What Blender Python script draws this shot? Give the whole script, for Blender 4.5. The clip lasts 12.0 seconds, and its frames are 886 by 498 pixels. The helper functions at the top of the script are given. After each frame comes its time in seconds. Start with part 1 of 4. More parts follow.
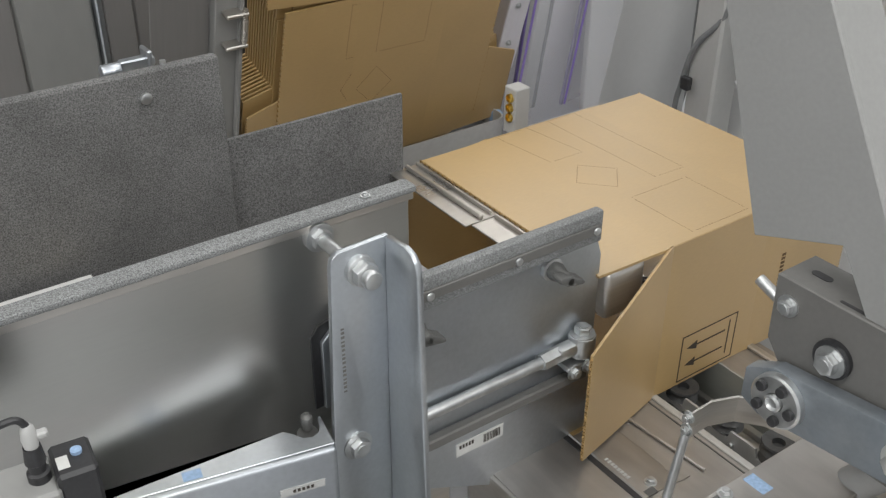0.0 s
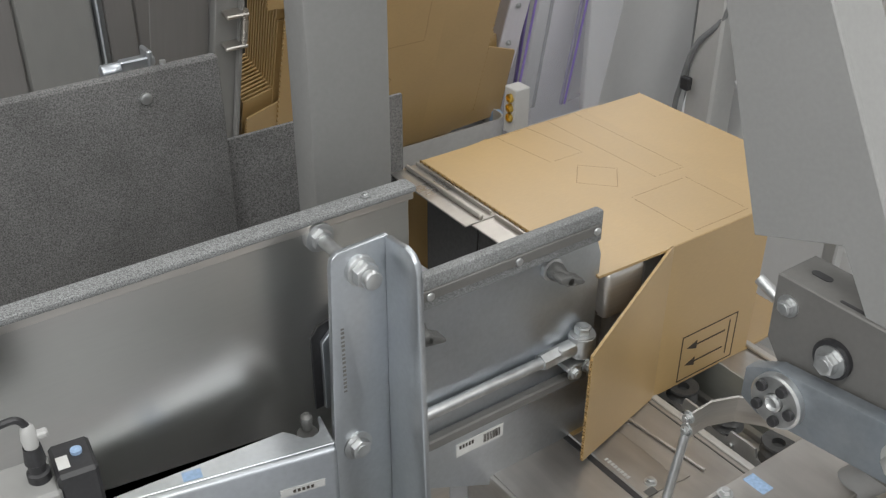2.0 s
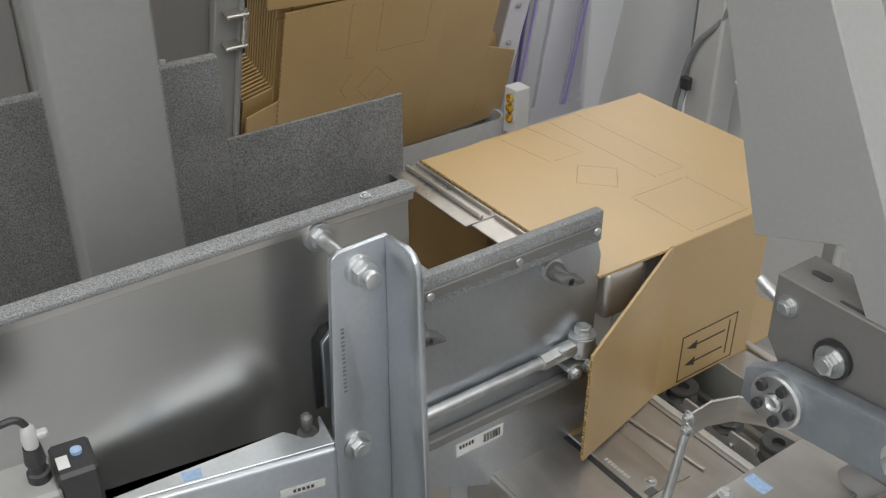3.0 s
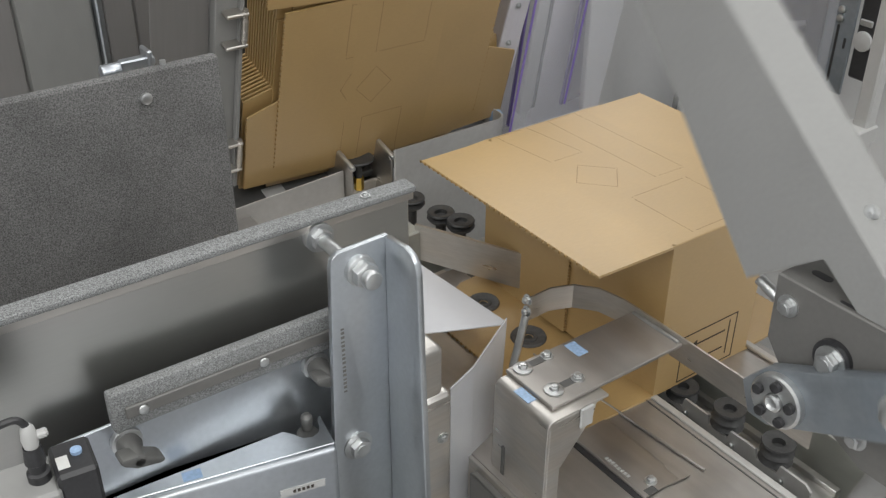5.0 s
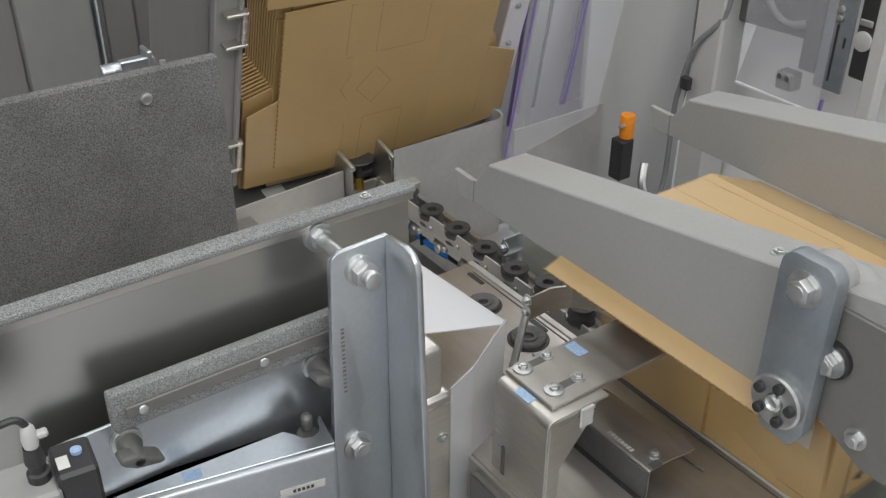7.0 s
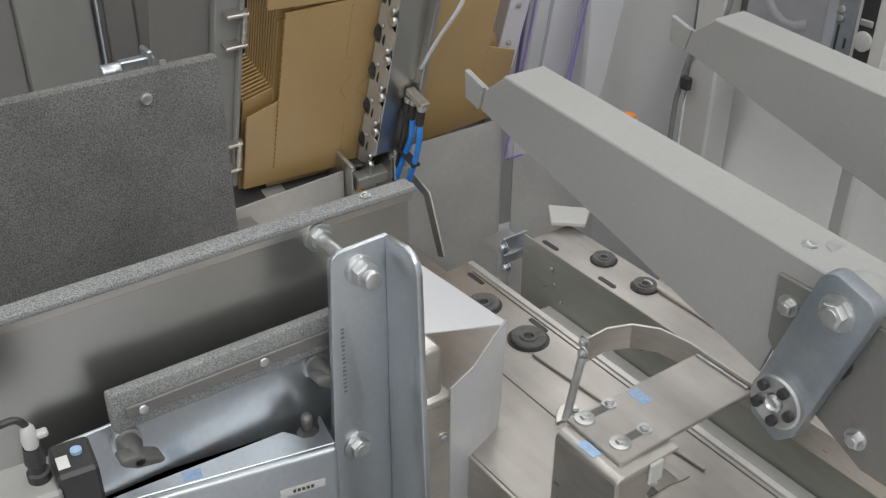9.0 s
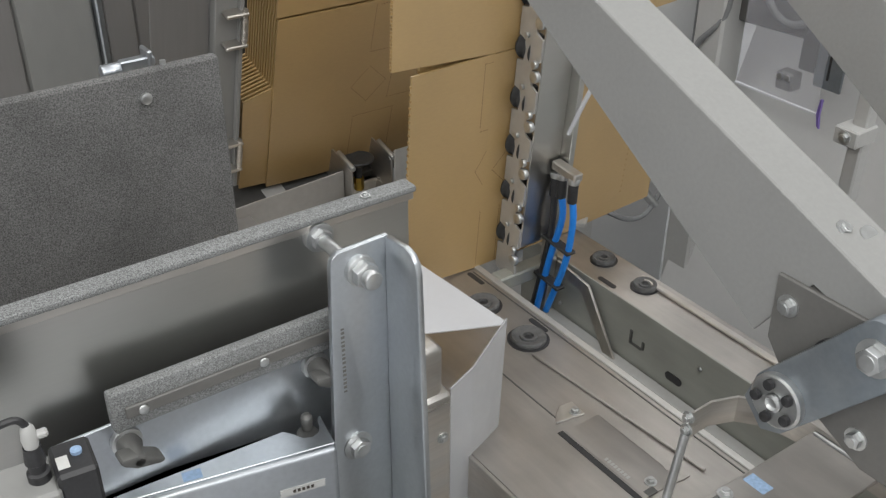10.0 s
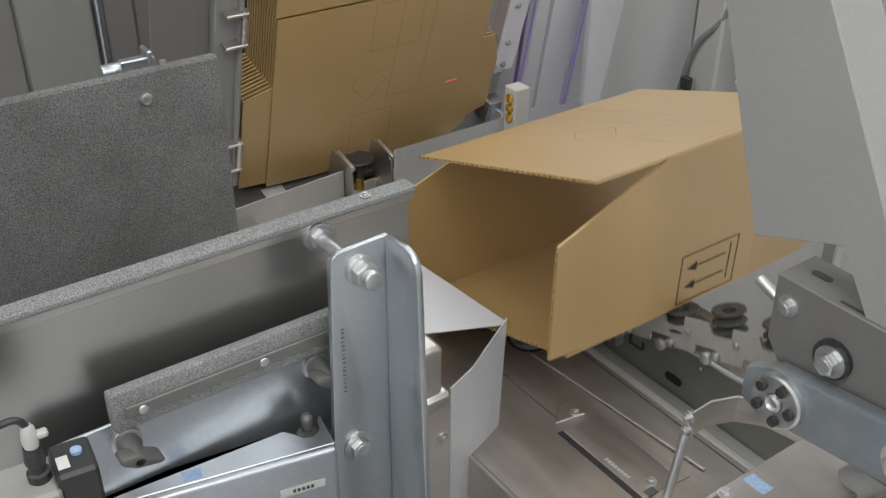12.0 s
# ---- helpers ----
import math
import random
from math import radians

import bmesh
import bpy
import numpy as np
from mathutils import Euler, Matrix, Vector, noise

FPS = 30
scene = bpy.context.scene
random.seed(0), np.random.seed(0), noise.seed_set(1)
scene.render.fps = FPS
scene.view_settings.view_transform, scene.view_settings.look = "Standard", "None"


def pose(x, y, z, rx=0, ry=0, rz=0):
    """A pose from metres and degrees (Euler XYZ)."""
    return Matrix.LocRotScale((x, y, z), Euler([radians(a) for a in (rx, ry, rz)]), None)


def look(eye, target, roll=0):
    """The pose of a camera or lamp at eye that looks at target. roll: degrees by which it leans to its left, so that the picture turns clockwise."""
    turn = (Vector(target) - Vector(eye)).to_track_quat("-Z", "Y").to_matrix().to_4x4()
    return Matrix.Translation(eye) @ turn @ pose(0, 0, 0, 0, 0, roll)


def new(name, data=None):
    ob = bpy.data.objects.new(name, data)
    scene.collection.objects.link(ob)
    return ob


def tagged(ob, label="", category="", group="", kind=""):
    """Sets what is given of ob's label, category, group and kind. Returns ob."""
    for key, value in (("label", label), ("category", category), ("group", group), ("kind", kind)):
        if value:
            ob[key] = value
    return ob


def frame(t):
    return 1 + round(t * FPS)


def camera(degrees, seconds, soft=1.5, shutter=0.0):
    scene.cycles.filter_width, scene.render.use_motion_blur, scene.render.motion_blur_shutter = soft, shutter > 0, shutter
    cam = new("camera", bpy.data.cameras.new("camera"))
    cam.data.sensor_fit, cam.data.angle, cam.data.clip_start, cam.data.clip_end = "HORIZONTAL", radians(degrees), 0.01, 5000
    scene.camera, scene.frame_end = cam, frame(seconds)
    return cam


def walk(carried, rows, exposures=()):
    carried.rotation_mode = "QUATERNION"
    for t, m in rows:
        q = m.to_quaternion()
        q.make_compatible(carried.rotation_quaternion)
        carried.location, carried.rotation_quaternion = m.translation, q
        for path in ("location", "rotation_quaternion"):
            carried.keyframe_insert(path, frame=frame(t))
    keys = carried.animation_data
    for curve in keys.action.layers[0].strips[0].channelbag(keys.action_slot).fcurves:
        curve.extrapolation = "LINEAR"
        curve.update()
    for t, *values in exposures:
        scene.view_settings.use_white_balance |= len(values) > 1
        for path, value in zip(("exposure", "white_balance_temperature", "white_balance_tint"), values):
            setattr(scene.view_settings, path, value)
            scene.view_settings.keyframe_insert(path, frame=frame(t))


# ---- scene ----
# the camera stands still
cam = camera(47.09, 12.0, soft=1.3, shutter=0.25)
EYE, AIM = (-0.961, -0.794, 1.003), (0.495, 0.694, -0.523)
SPOT = look(EYE, [a + b for a, b in zip(EYE, AIM)], 0.32)
walk(cam, [(0.0, SPOT), (12.0, SPOT)])

# ---- light: ceiling luminaires assumed out of view in a factory hall ----
world = bpy.data.worlds.new("hall_air")
scene.world = world
world.use_nodes = True
world.node_tree.nodes["Background"].inputs["Color"].default_value = (0.78, 0.86, 1.0, 1)
world.node_tree.nodes["Background"].inputs["Strength"].default_value = 0.18
scene.view_settings.exposure = -0.04


def ceiling_lamp(x, y, z, sx, sy, watts, kelvin_rgb=(1.0, 1.0, 0.985)):
    lamp = bpy.data.lights.new("luminaire_light", "AREA")
    lamp.shape, lamp.size, lamp.size_y, lamp.energy, lamp.color = "RECTANGLE", sx, sy, watts, kelvin_rgb
    ob = new("luminaire_light", lamp)
    ob.location = (x, y, z)
    return ob


# x -3.6 lamps added to brighten west faces, y 3.4 pair for sheen
for lx, ly, w in ((-3.6, 0.2, 54), (-1.4, 0.2, 29), (0.8, 0.2, 29), (-3.6, -3.0, 56), (-1.4, -3.0, 56), (0.8, -3.0, 54), (0.9, 3.4, 28), (2.9, 3.4, 46)):
    ceiling_lamp(lx, ly, 3.4, 1.3, 2.6, w)


# ---- materials ----
def material(name, color, rough=0.5, metal=0.0, grain=0.0, scale=60.0, stretch=(1, 1, 1), bump=0.0, bump_scale=200.0,
             stain=0.0, stain_scale=6.0, rough_var=0.0, random_tone=0.0, alpha=None, coat=0.0, tint=None):
    m = bpy.data.materials.new(name)
    m.use_nodes = True
    nt = m.node_tree
    bsdf = nt.nodes["Principled BSDF"]
    bsdf.inputs["Roughness"].default_value = rough
    bsdf.inputs["Metallic"].default_value = metal
    bsdf.inputs["Coat Weight"].default_value = coat
    tc = nt.nodes.new("ShaderNodeTexCoord")
    mp = nt.nodes.new("ShaderNodeMapping")
    mp.inputs["Scale"].default_value = stretch
    nt.links.new(tc.outputs["Object"], mp.inputs["Vector"])

    def noise_node(s, detail, src):
        n = nt.nodes.new("ShaderNodeTexNoise")
        n.inputs["Scale"].default_value = s
        n.inputs["Detail"].default_value = detail
        nt.links.new(src, n.inputs["Vector"])
        return n

    def scaled(sock, amount, base=1.0):
        r = nt.nodes.new("ShaderNodeMapRange")
        r.inputs["From Min"].default_value, r.inputs["From Max"].default_value = 0.3, 0.7
        r.inputs["To Min"].default_value, r.inputs["To Max"].default_value = base - amount, base + amount
        nt.links.new(sock, r.inputs["Value"])
        return r.outputs["Result"]

    factor = None
    for amount, sc, det, src in ((grain, scale, 5, mp.outputs["Vector"]), (stain, stain_scale, 4, tc.outputs["Object"])):
        if amount:
            s = scaled(noise_node(sc, det, src).outputs["Fac"], amount)
            if factor is None:
                factor = s
            else:
                mul = nt.nodes.new("ShaderNodeMath")
                mul.operation = "MULTIPLY"
                nt.links.new(factor, mul.inputs[0])
                nt.links.new(s, mul.inputs[1])
                factor = mul.outputs[0]
    if random_tone:
        oi = nt.nodes.new("ShaderNodeObjectInfo")
        r = nt.nodes.new("ShaderNodeMapRange")
        r.inputs["To Min"].default_value, r.inputs["To Max"].default_value = 1 - random_tone, 1 + random_tone
        nt.links.new(oi.outputs["Random"], r.inputs["Value"])
        if factor is None:
            factor = r.outputs["Result"]
        else:
            mul = nt.nodes.new("ShaderNodeMath")
            mul.operation = "MULTIPLY"
            nt.links.new(factor, mul.inputs[0])
            nt.links.new(r.outputs["Result"], mul.inputs[1])
            factor = mul.outputs[0]
    if tint:
        mx = nt.nodes.new("ShaderNodeMix")
        mx.data_type = "RGBA"
        mx.inputs["A"].default_value, mx.inputs["B"].default_value = (*color, 1), (*tint, 1)
        nt.links.new(scaled(noise_node(stain_scale * 0.8, 3, mp.outputs["Vector"]).outputs["Fac"], 0.5, 0.5), mx.inputs["Factor"])
    if factor is None:
        bsdf.inputs["Base Color"].default_value = (*color, 1)
    else:
        vm = nt.nodes.new("ShaderNodeVectorMath")
        vm.operation = "SCALE"
        vm.inputs[0].default_value = color
        if tint:
            nt.links.new(mx.outputs["Result"], vm.inputs[0])
        nt.links.new(factor, vm.inputs["Scale"])
        nt.links.new(vm.outputs[0], bsdf.inputs["Base Color"])
    if rough_var:
        nt.links.new(scaled(noise_node(stain_scale * 1.7, 3, mp.outputs["Vector"]).outputs["Fac"], rough_var, rough), bsdf.inputs["Roughness"])
    if bump:
        b = nt.nodes.new("ShaderNodeBump")
        b.inputs["Strength"].default_value = bump
        b.inputs["Distance"].default_value = 0.001
        nt.links.new(noise_node(bump_scale, 4, mp.outputs["Vector"]).outputs["Fac"], b.inputs["Height"])
        nt.links.new(b.outputs["Normal"], bsdf.inputs["Normal"])
    if alpha is not None:
        bsdf.inputs["Alpha"].default_value = alpha
    return m


ZINC = material("zinc_plated_steel", (0.485, 0.515, 0.56), 0.32, 0.9, 0.04, 160, (1, 1, 1), 0.012, 80, 0.09, 6, 0.05, tint=(0.50, 0.525, 0.535))
SHEET = material("brushed_stainless_sheet", (0.53, 0.52, 0.50), 0.36, 0.9, 0.06, 40, (0.15, 1, 6), 0.06, 90, 0.12, 6, 0.10, tint=(0.56, 0.52, 0.47))
POLISHED = material("polished_stainless_plate", (0.53, 0.515, 0.495), 0.29, 0.95, 0.012, 90, (0.3, 1, 3), 0.0, 60, 0.05, 5, 0.0, tint=(0.52, 0.525, 0.50))
BED = material("satin_stainless_bed", (0.445, 0.42, 0.392), 0.40, 0.85, 0.06, 60, (1, 0.15, 1), 0.06, 90, 0.12, 9, 0.10, tint=(0.42, 0.40, 0.38))
CHROME = material("bright_bolt_steel", (0.58, 0.59, 0.59), 0.36, 0.92, 0.08, 80, (1, 1, 1), 0.05, 60, 0.15, 30)
BLADE = material("light_grey_paint", (0.30, 0.30, 0.293), 0.62, 0.0, 0.03, 160, (1, 1, 1), 0.06, 700, 0.05, 4, 0.05)
POSTPAINT = material("mid_grey_post_paint", (0.225, 0.225, 0.22), 0.6, 0.0, 0.03, 160, (1, 1, 1), 0.06, 700, 0.06, 4, 0.05)
DISH = material("worn_grey_rubber", (0.10, 0.10, 0.10), 0.6, 0.0, 0.2, 120, (1, 1, 1), 0.1, 300, 0.2, 40)
HOUSING = material("warm_grey_metallic_paint", (0.165, 0.161, 0.153), 0.45, 0.15, 0.04, 120, (1, 1, 1), 0.06, 400, 0.05, 6)
DOORGREY = material("mid_grey_cabinet_paint", (0.27, 0.27, 0.262), 0.5, 0.0, 0.03, 40, (1, 1, 0.3), 0.04, 60, 0.10, 5)
LILAC = material("lilac_white_panel", (0.80, 0.78, 0.82), 0.4, 0.0, 0.03, 60, (1, 1, 0.2), 0.04, 200, 0.05, 4)
PANEL = material("grey_brown_steel_panel", (0.22, 0.212, 0.208), 0.45, 0.15, 0.03, 30, (6, 1, 0.2), 0.04, 60, 0.06, 3)
PALE = material("pale_grey_painted_panel", (0.47, 0.47, 0.46), 0.45, 0.0, 0.02, 90, (1, 1, 1), 0.04, 300, 0.03, 3)
WHITE = material("white_painted_wall", (0.55, 0.55, 0.545), 0.45, 0.0, 0.015, 60, (1, 1, 1), 0.04, 300, 0.03, 3)
FELT = material("speckled_grey_felt", (0.145, 0.144, 0.142), 0.95, 0.0, 0.55, 520, (1, 1, 1), 0.6, 500, 0.16, 12)
FELTPALE = material("pale_speckled_felt_strip", (0.215, 0.22, 0.22), 0.95, 0.0, 0.6, 700, (1, 1, 1), 0.6, 800, 0.10, 12)
CARD = material("kraft_cardboard", (0.445, 0.292, 0.114), 0.45, 0.0, 0.03, 300, (0.3, 1, 1), 0.15, 300, 0.06, 5, 0, 0.02, coat=1.0)
CARD.node_tree.nodes["Principled BSDF"].inputs["Coat Roughness"].default_value = 0.45
CARD.node_tree.nodes["Principled BSDF"].inputs["Specular IOR Level"].default_value = 1.0
CARDEDGE = material("corrugated_cut_edge", (0.34, 0.22, 0.09), 0.9, 0.0, 0.5, 260, (1, 1, 1), 0.6, 260)
INK = material("dark_print_ink", (0.045, 0.035, 0.028), 0.7, 0.0, 0.2, 400)
PERF = material("pressed_perforation", (0.13, 0.08, 0.04), 0.85, 0.0, 0.2, 400)
BLACK = material("black_plastic", (0.030, 0.030, 0.032), 0.42, 0.0, 0.15, 200, (1, 1, 1), 0.1, 300)
RUBBER = material("black_rubber", (0.045, 0.045, 0.045), 0.5, 0.0, 0.2, 150, (1, 1, 1), 0.15, 300)
DARK = material("dark_anodised_steel", (0.13, 0.13, 0.125), 0.45, 0.4, 0.08, 60, (1, 1, 1), 0.08, 120, 0.10, 8)
OLIVE = material("olive_grey_steel", (0.36, 0.365, 0.33), 0.42, 0.3, 0.05, 60, (1, 0.2, 1), 0.06, 120, 0.08, 8)
PLASTIC = material("white_plastic_guide", (0.66, 0.67, 0.70), 0.38, 0.0, 0.01, 60, (1, 1, 1), 0.03, 200, 0.02, 8)
FROSTED = material("translucent_plastic_sheet", (0.60, 0.61, 0.63), 0.2, 0.0, 0.02, 60, (1, 1, 1), 0.02, 200, 0.04, 8, alpha=0.55)
PAPERWHITE = material("white_carton_board", (0.66, 0.655, 0.64), 0.5, 0.0, 0.02, 90)
GOLD = material("ochre_printed_band", (0.50, 0.34, 0.04), 0.45, 0.0, 0.25, 60)
BROWNINK = material("brown_print", (0.16, 0.085, 0.05), 0.6, 0.0, 0.2, 300)
BLUE = material("blue_air_hose", (0.02, 0.24, 0.80), 0.3, 0.0, 0.05, 90)
STICKER = material("pale_blue_sticker", (0.30, 0.43, 0.62), 0.45, 0.0, 0.15, 250)
ORANGE = material("orange_lacquer", (0.85, 0.28, 0.02), 0.4, 0.0, 0.05, 90)
BRASS = material("brass", (0.72, 0.50, 0.12), 0.28, 1.0, 0.08, 90)
VIOLET = material("violet_acrylic_edge", (0.20, 0.14, 0.42), 0.3, 0.0, 0.1, 60)
LABEL = material("white_paper_label", (0.62, 0.62, 0.60), 0.5, 0.0, 0.06, 120)
BLUEZINC = material("blue_grey_passivated_steel", (0.235, 0.265, 0.295), 0.5, 0.55, 0.05, 120, (1, 1, 1), 0.05, 200, 0.12, 14, 0.08, tint=(0.28, 0.30, 0.315))
CABLE = material("grey_cable_sheath", (0.20, 0.205, 0.21), 0.5, 0.0, 0.08, 90)
FLOORMAT = material("grey_hall_floor", (0.40, 0.405, 0.415), 0.5, 0.0, 0.15, 20, (1, 1, 1), 0.1, 60, 0.15, 2)
HALL = material("white_hall_wall_paint", (0.74, 0.745, 0.75), 0.7, 0.0, 0.03, 20, (1, 1, 1), 0.05, 60, 0.04, 1)
TABSTEEL = material("bright_laser_cut_steel", (0.56, 0.555, 0.54), 0.42, 0.55, 0.04, 80, (1, 1, 1), 0.05, 90, 0.06, 9, tint=(0.52, 0.51, 0.49))
CEIL = material("hall_ceiling_white", (0.7, 0.7, 0.7), 0.8, 0.0, 0.03, 3)
GLASSY = material("clear_acrylic", (0.82, 0.83, 0.9), 0.08, 0.0, 0, 1, (1, 1, 1), 0, 1, 0, 1, 0, 0, 0.16)
LED = bpy.data.materials.new("red_laser_mark")
LED.use_nodes = True
LED.node_tree.nodes["Principled BSDF"].inputs["Base Color"].default_value = (0.7, 0.1, 0.04, 1)
LED.node_tree.nodes["Principled BSDF"].inputs["Emission Color"].default_value = (1.0, 0.12, 0.05, 1)
LED.node_tree.nodes["Principled BSDF"].inputs["Emission Strength"].default_value = 0.5


# ---- mesh helpers ----
def bx(bm, x0, x1, y0, y1, z0, z1, bev=0.0, seg=1):
    m = Matrix.LocRotScale(((x0 + x1) / 2, (y0 + y1) / 2, (z0 + z1) / 2), None, (abs(x1 - x0), abs(y1 - y0), abs(z1 - z0)))
    vs = bmesh.ops.create_cube(bm, size=1, matrix=m)["verts"]
    if bev:
        es = list({e for v in vs for e in v.link_edges})
        bmesh.ops.bevel(bm, geom=es, offset=bev, segments=seg, affect="EDGES", profile=0.5)
    return bm


def cyl(bm, p0, p1, r, seg=20, r2=None, bev=0.0):
    p0, p1 = Vector(p0), Vector(p1)
    d = p1 - p0
    m = Matrix.Translation((p0 + p1) / 2) @ d.to_track_quat("Z", "Y").to_matrix().to_4x4()
    vs = bmesh.ops.create_cone(bm, cap_ends=True, segments=seg, radius1=r, radius2=r if r2 is None else r2, depth=d.length, matrix=m)["verts"]
    if bev:
        es = [e for e in {e for v in vs for e in v.link_edges} if abs((e.verts[0].co - e.verts[1].co).dot(d.normalized())) < 1e-5]
        bmesh.ops.bevel(bm, geom=es, offset=bev, segments=2, affect="EDGES", profile=0.5)
    return bm


def prism(bm, pts, axis, a0, a1, bev=0.0, seg=1):
    """A polygon in the plane across the axis, drawn out from a0 to a1."""
    def at(p, a):
        return {"x": (a, p[0], p[1]), "y": (p[0], a, p[1]), "z": (p[0], p[1], a)}[axis]
    lo = [bm.verts.new(at(p, a0)) for p in pts]
    hi = [bm.verts.new(at(p, a1)) for p in pts]
    n = len(pts)
    fs = [bm.faces.new(lo), bm.faces.new(hi[::-1])]
    fs += [bm.faces.new((lo[i], hi[i], hi[(i + 1) % n], lo[(i + 1) % n])) for i in range(n)]
    bmesh.ops.recalc_face_normals(bm, faces=fs)
    if bev:
        es = list({e for f in fs for e in f.edges})
        bmesh.ops.bevel(bm, geom=es, offset=bev, segments=seg, affect="EDGES", profile=0.5)
    return bm


def hexbolt(bm, p, axis, r=0.009, h=0.008, washer=True):
    p, a = Vector(p), Vector(axis).normalized()
    if washer:
        cyl(bm, p, p + a * 0.002, r * 1.45, 20)
    cyl(bm, p + a * 0.002, p + a * (0.002 + h), r, 6, None, 0.0008)
    cyl(bm, p + a * (0.002 + h), p + a * (0.0035 + h), r * 0.6, 14)
    return bm


def tube(bm, pts, r, seg=10):
    """A round hose along points."""
    pts = [Vector(p) for p in pts]
    fine = []
    for i in range(len(pts) - 1):
        a, b, c, d = pts[max(i - 1, 0)], pts[i], pts[i + 1], pts[min(i + 2, len(pts) - 1)]
        for k in range(6):
            t = k / 6
            fine.append(0.5 * ((2 * b) + (c - a) * t + (2 * a - 5 * b + 4 * c - d) * t * t + (3 * b - a - 3 * c + d) * t ** 3))
    fine.append(pts[-1])
    rings = []
    for i, p in enumerate(fine):
        d = (fine[min(i + 1, len(fine) - 1)] - fine[max(i - 1, 0)]).normalized()
        s = d.orthogonal().normalized() if i == 0 else (side - d * side.dot(d)).normalized()
        side = s
        o = d.cross(s)
        rings.append([bm.verts.new(p + (s * math.cos(2 * math.pi * k / seg) + o * math.sin(2 * math.pi * k / seg)) * r) for k in range(seg)])
    for a, b in zip(rings, rings[1:]):
        for k in range(seg):
            bm.faces.new((a[k], a[(k + 1) % seg], b[(k + 1) % seg], b[k]))
    bm.faces.new(rings[0][::-1])
    bm.faces.new(rings[-1])
    return bm


def lathe(bm, profile, origin, axis=(0, 0, 1), seg=24):
    """A turned shape: rows of radius and height along the axis."""
    q = Vector(axis).to_track_quat("Z", "Y").to_matrix()
    o = Vector(origin)
    rings = [[bm.verts.new(o + q @ Vector((r * math.cos(2 * math.pi * k / seg), r * math.sin(2 * math.pi * k / seg), h))) for k in range(seg)]
             for r, h in profile]
    for a, b in zip(rings, rings[1:]):
        for k in range(seg):
            bm.faces.new((a[k], a[(k + 1) % seg], b[(k + 1) % seg], b[k]))
    bm.faces.new(rings[0][::-1])
    bm.faces.new(rings[-1])
    return bm


def oblong(bm, u0, u1, v0, v1, axis, a0, a1):
    """A round-ended slot along its longer side, in the plane across the axis."""
    r = min(u1 - u0, v1 - v0) / 2
    pts = []
    for k in range(16):
        t = math.pi * (k + 0.5) / 8
        c, s = math.cos(t), math.sin(t)
        pts.append(((u1 - r if c > 0 else u0 + r) + r * c, (v1 - r if s > 0 else v0 + r) + r * s))
    return prism(bm, pts, axis, a0, a1)


def B():
    return bmesh.new()


def mesh_object(name, bm, mat, smooth=True):
    bmesh.ops.recalc_face_normals(bm, faces=bm.faces[:])
    me = bpy.data.meshes.new(name)
    bm.to_mesh(me)
    bm.free()
    me.materials.append(mat)
    if smooth:
        me.shade_smooth()
        me.set_sharp_from_angle(angle=radians(28))
    return new(name, me)


def part(name, bm, mat, parent, label=""):
    ob = mesh_object(name, bm, mat)
    ob.parent = parent
    if label:
        ob["label"] = label
    return ob


def thing(name, label, category, group="", at=(0, 0, 0)):
    ob = new(name)
    ob.empty_display_size = 0.02
    ob.location = at
    return tagged(ob, label, category, group)


def setting(name, bm, mat, label, category=""):
    return tagged(mesh_object(name, bm, mat), label, category, kind="structure")


# ---- the hall, an unseen shell whose pale walls bounce light, and the machine's enclosure ----
setting("floor", bx(B(), -5, 5, -5, 5, -1.06, -1.0), FLOORMAT, "grey sealed concrete floor of the factory hall", "floor")
setting("ceiling", bx(B(), -5, 5, -5, 5, 3.5, 3.6), CEIL, "assumed white ceiling of the factory hall", "ceiling")
setting("wall_north", bx(B(), -5, 5, 5, 5.1, -1, 3.5), HALL, "assumed hall wall out of view, white to bounce light", "wall")
setting("wall_south", bx(B(), -5, 5, -5.1, -5, -1, 3.5), HALL, "assumed hall wall out of view, white to bounce light", "wall")
setting("wall_west", bx(B(), -5.1, -5, -5.1, 5.1, -1, 3.5), HALL, "assumed hall wall out of view, white to bounce light", "wall")
setting("wall_east", bx(B(), 5, 5.1, -5.1, 5.1, -1, 3.5), HALL, "assumed hall wall out of view, white to bounce light", "wall")

cab = thing("steel_cabinet", "grey-brown steel machine cabinet with upright trims", "cabinet")
part("door", bx(B(), -0.75, -0.548, 1.16, 1.22, -1.0, 1.6, 0.004), PANEL, cab, "dark grey cabinet door")
part("door", bx(B(), -0.546, -0.40, 1.165, 1.22, -1.0, 1.6, 0.006), DOORGREY, cab, "pale grey door")
part("trim", bx(B(), -0.398, -0.385, 1.15, 1.2, -1.0, 1.6, 0.003), ZINC, cab)
part("trim", bx(B(), -0.383, -0.324, 1.155, 1.2, -1.0, 1.6, 0.003), PANEL, cab)
part("side_panel", bx(B(), -0.322, -0.14, 1.16, 1.2, -1.0, 1.6, 0.004), PANEL, cab, "grey-brown brushed panel")
part("body", bx(B(), -1.6, -0.14, 1.24, 1.7, -1.0, 1.7, 0.004), PANEL, cab)

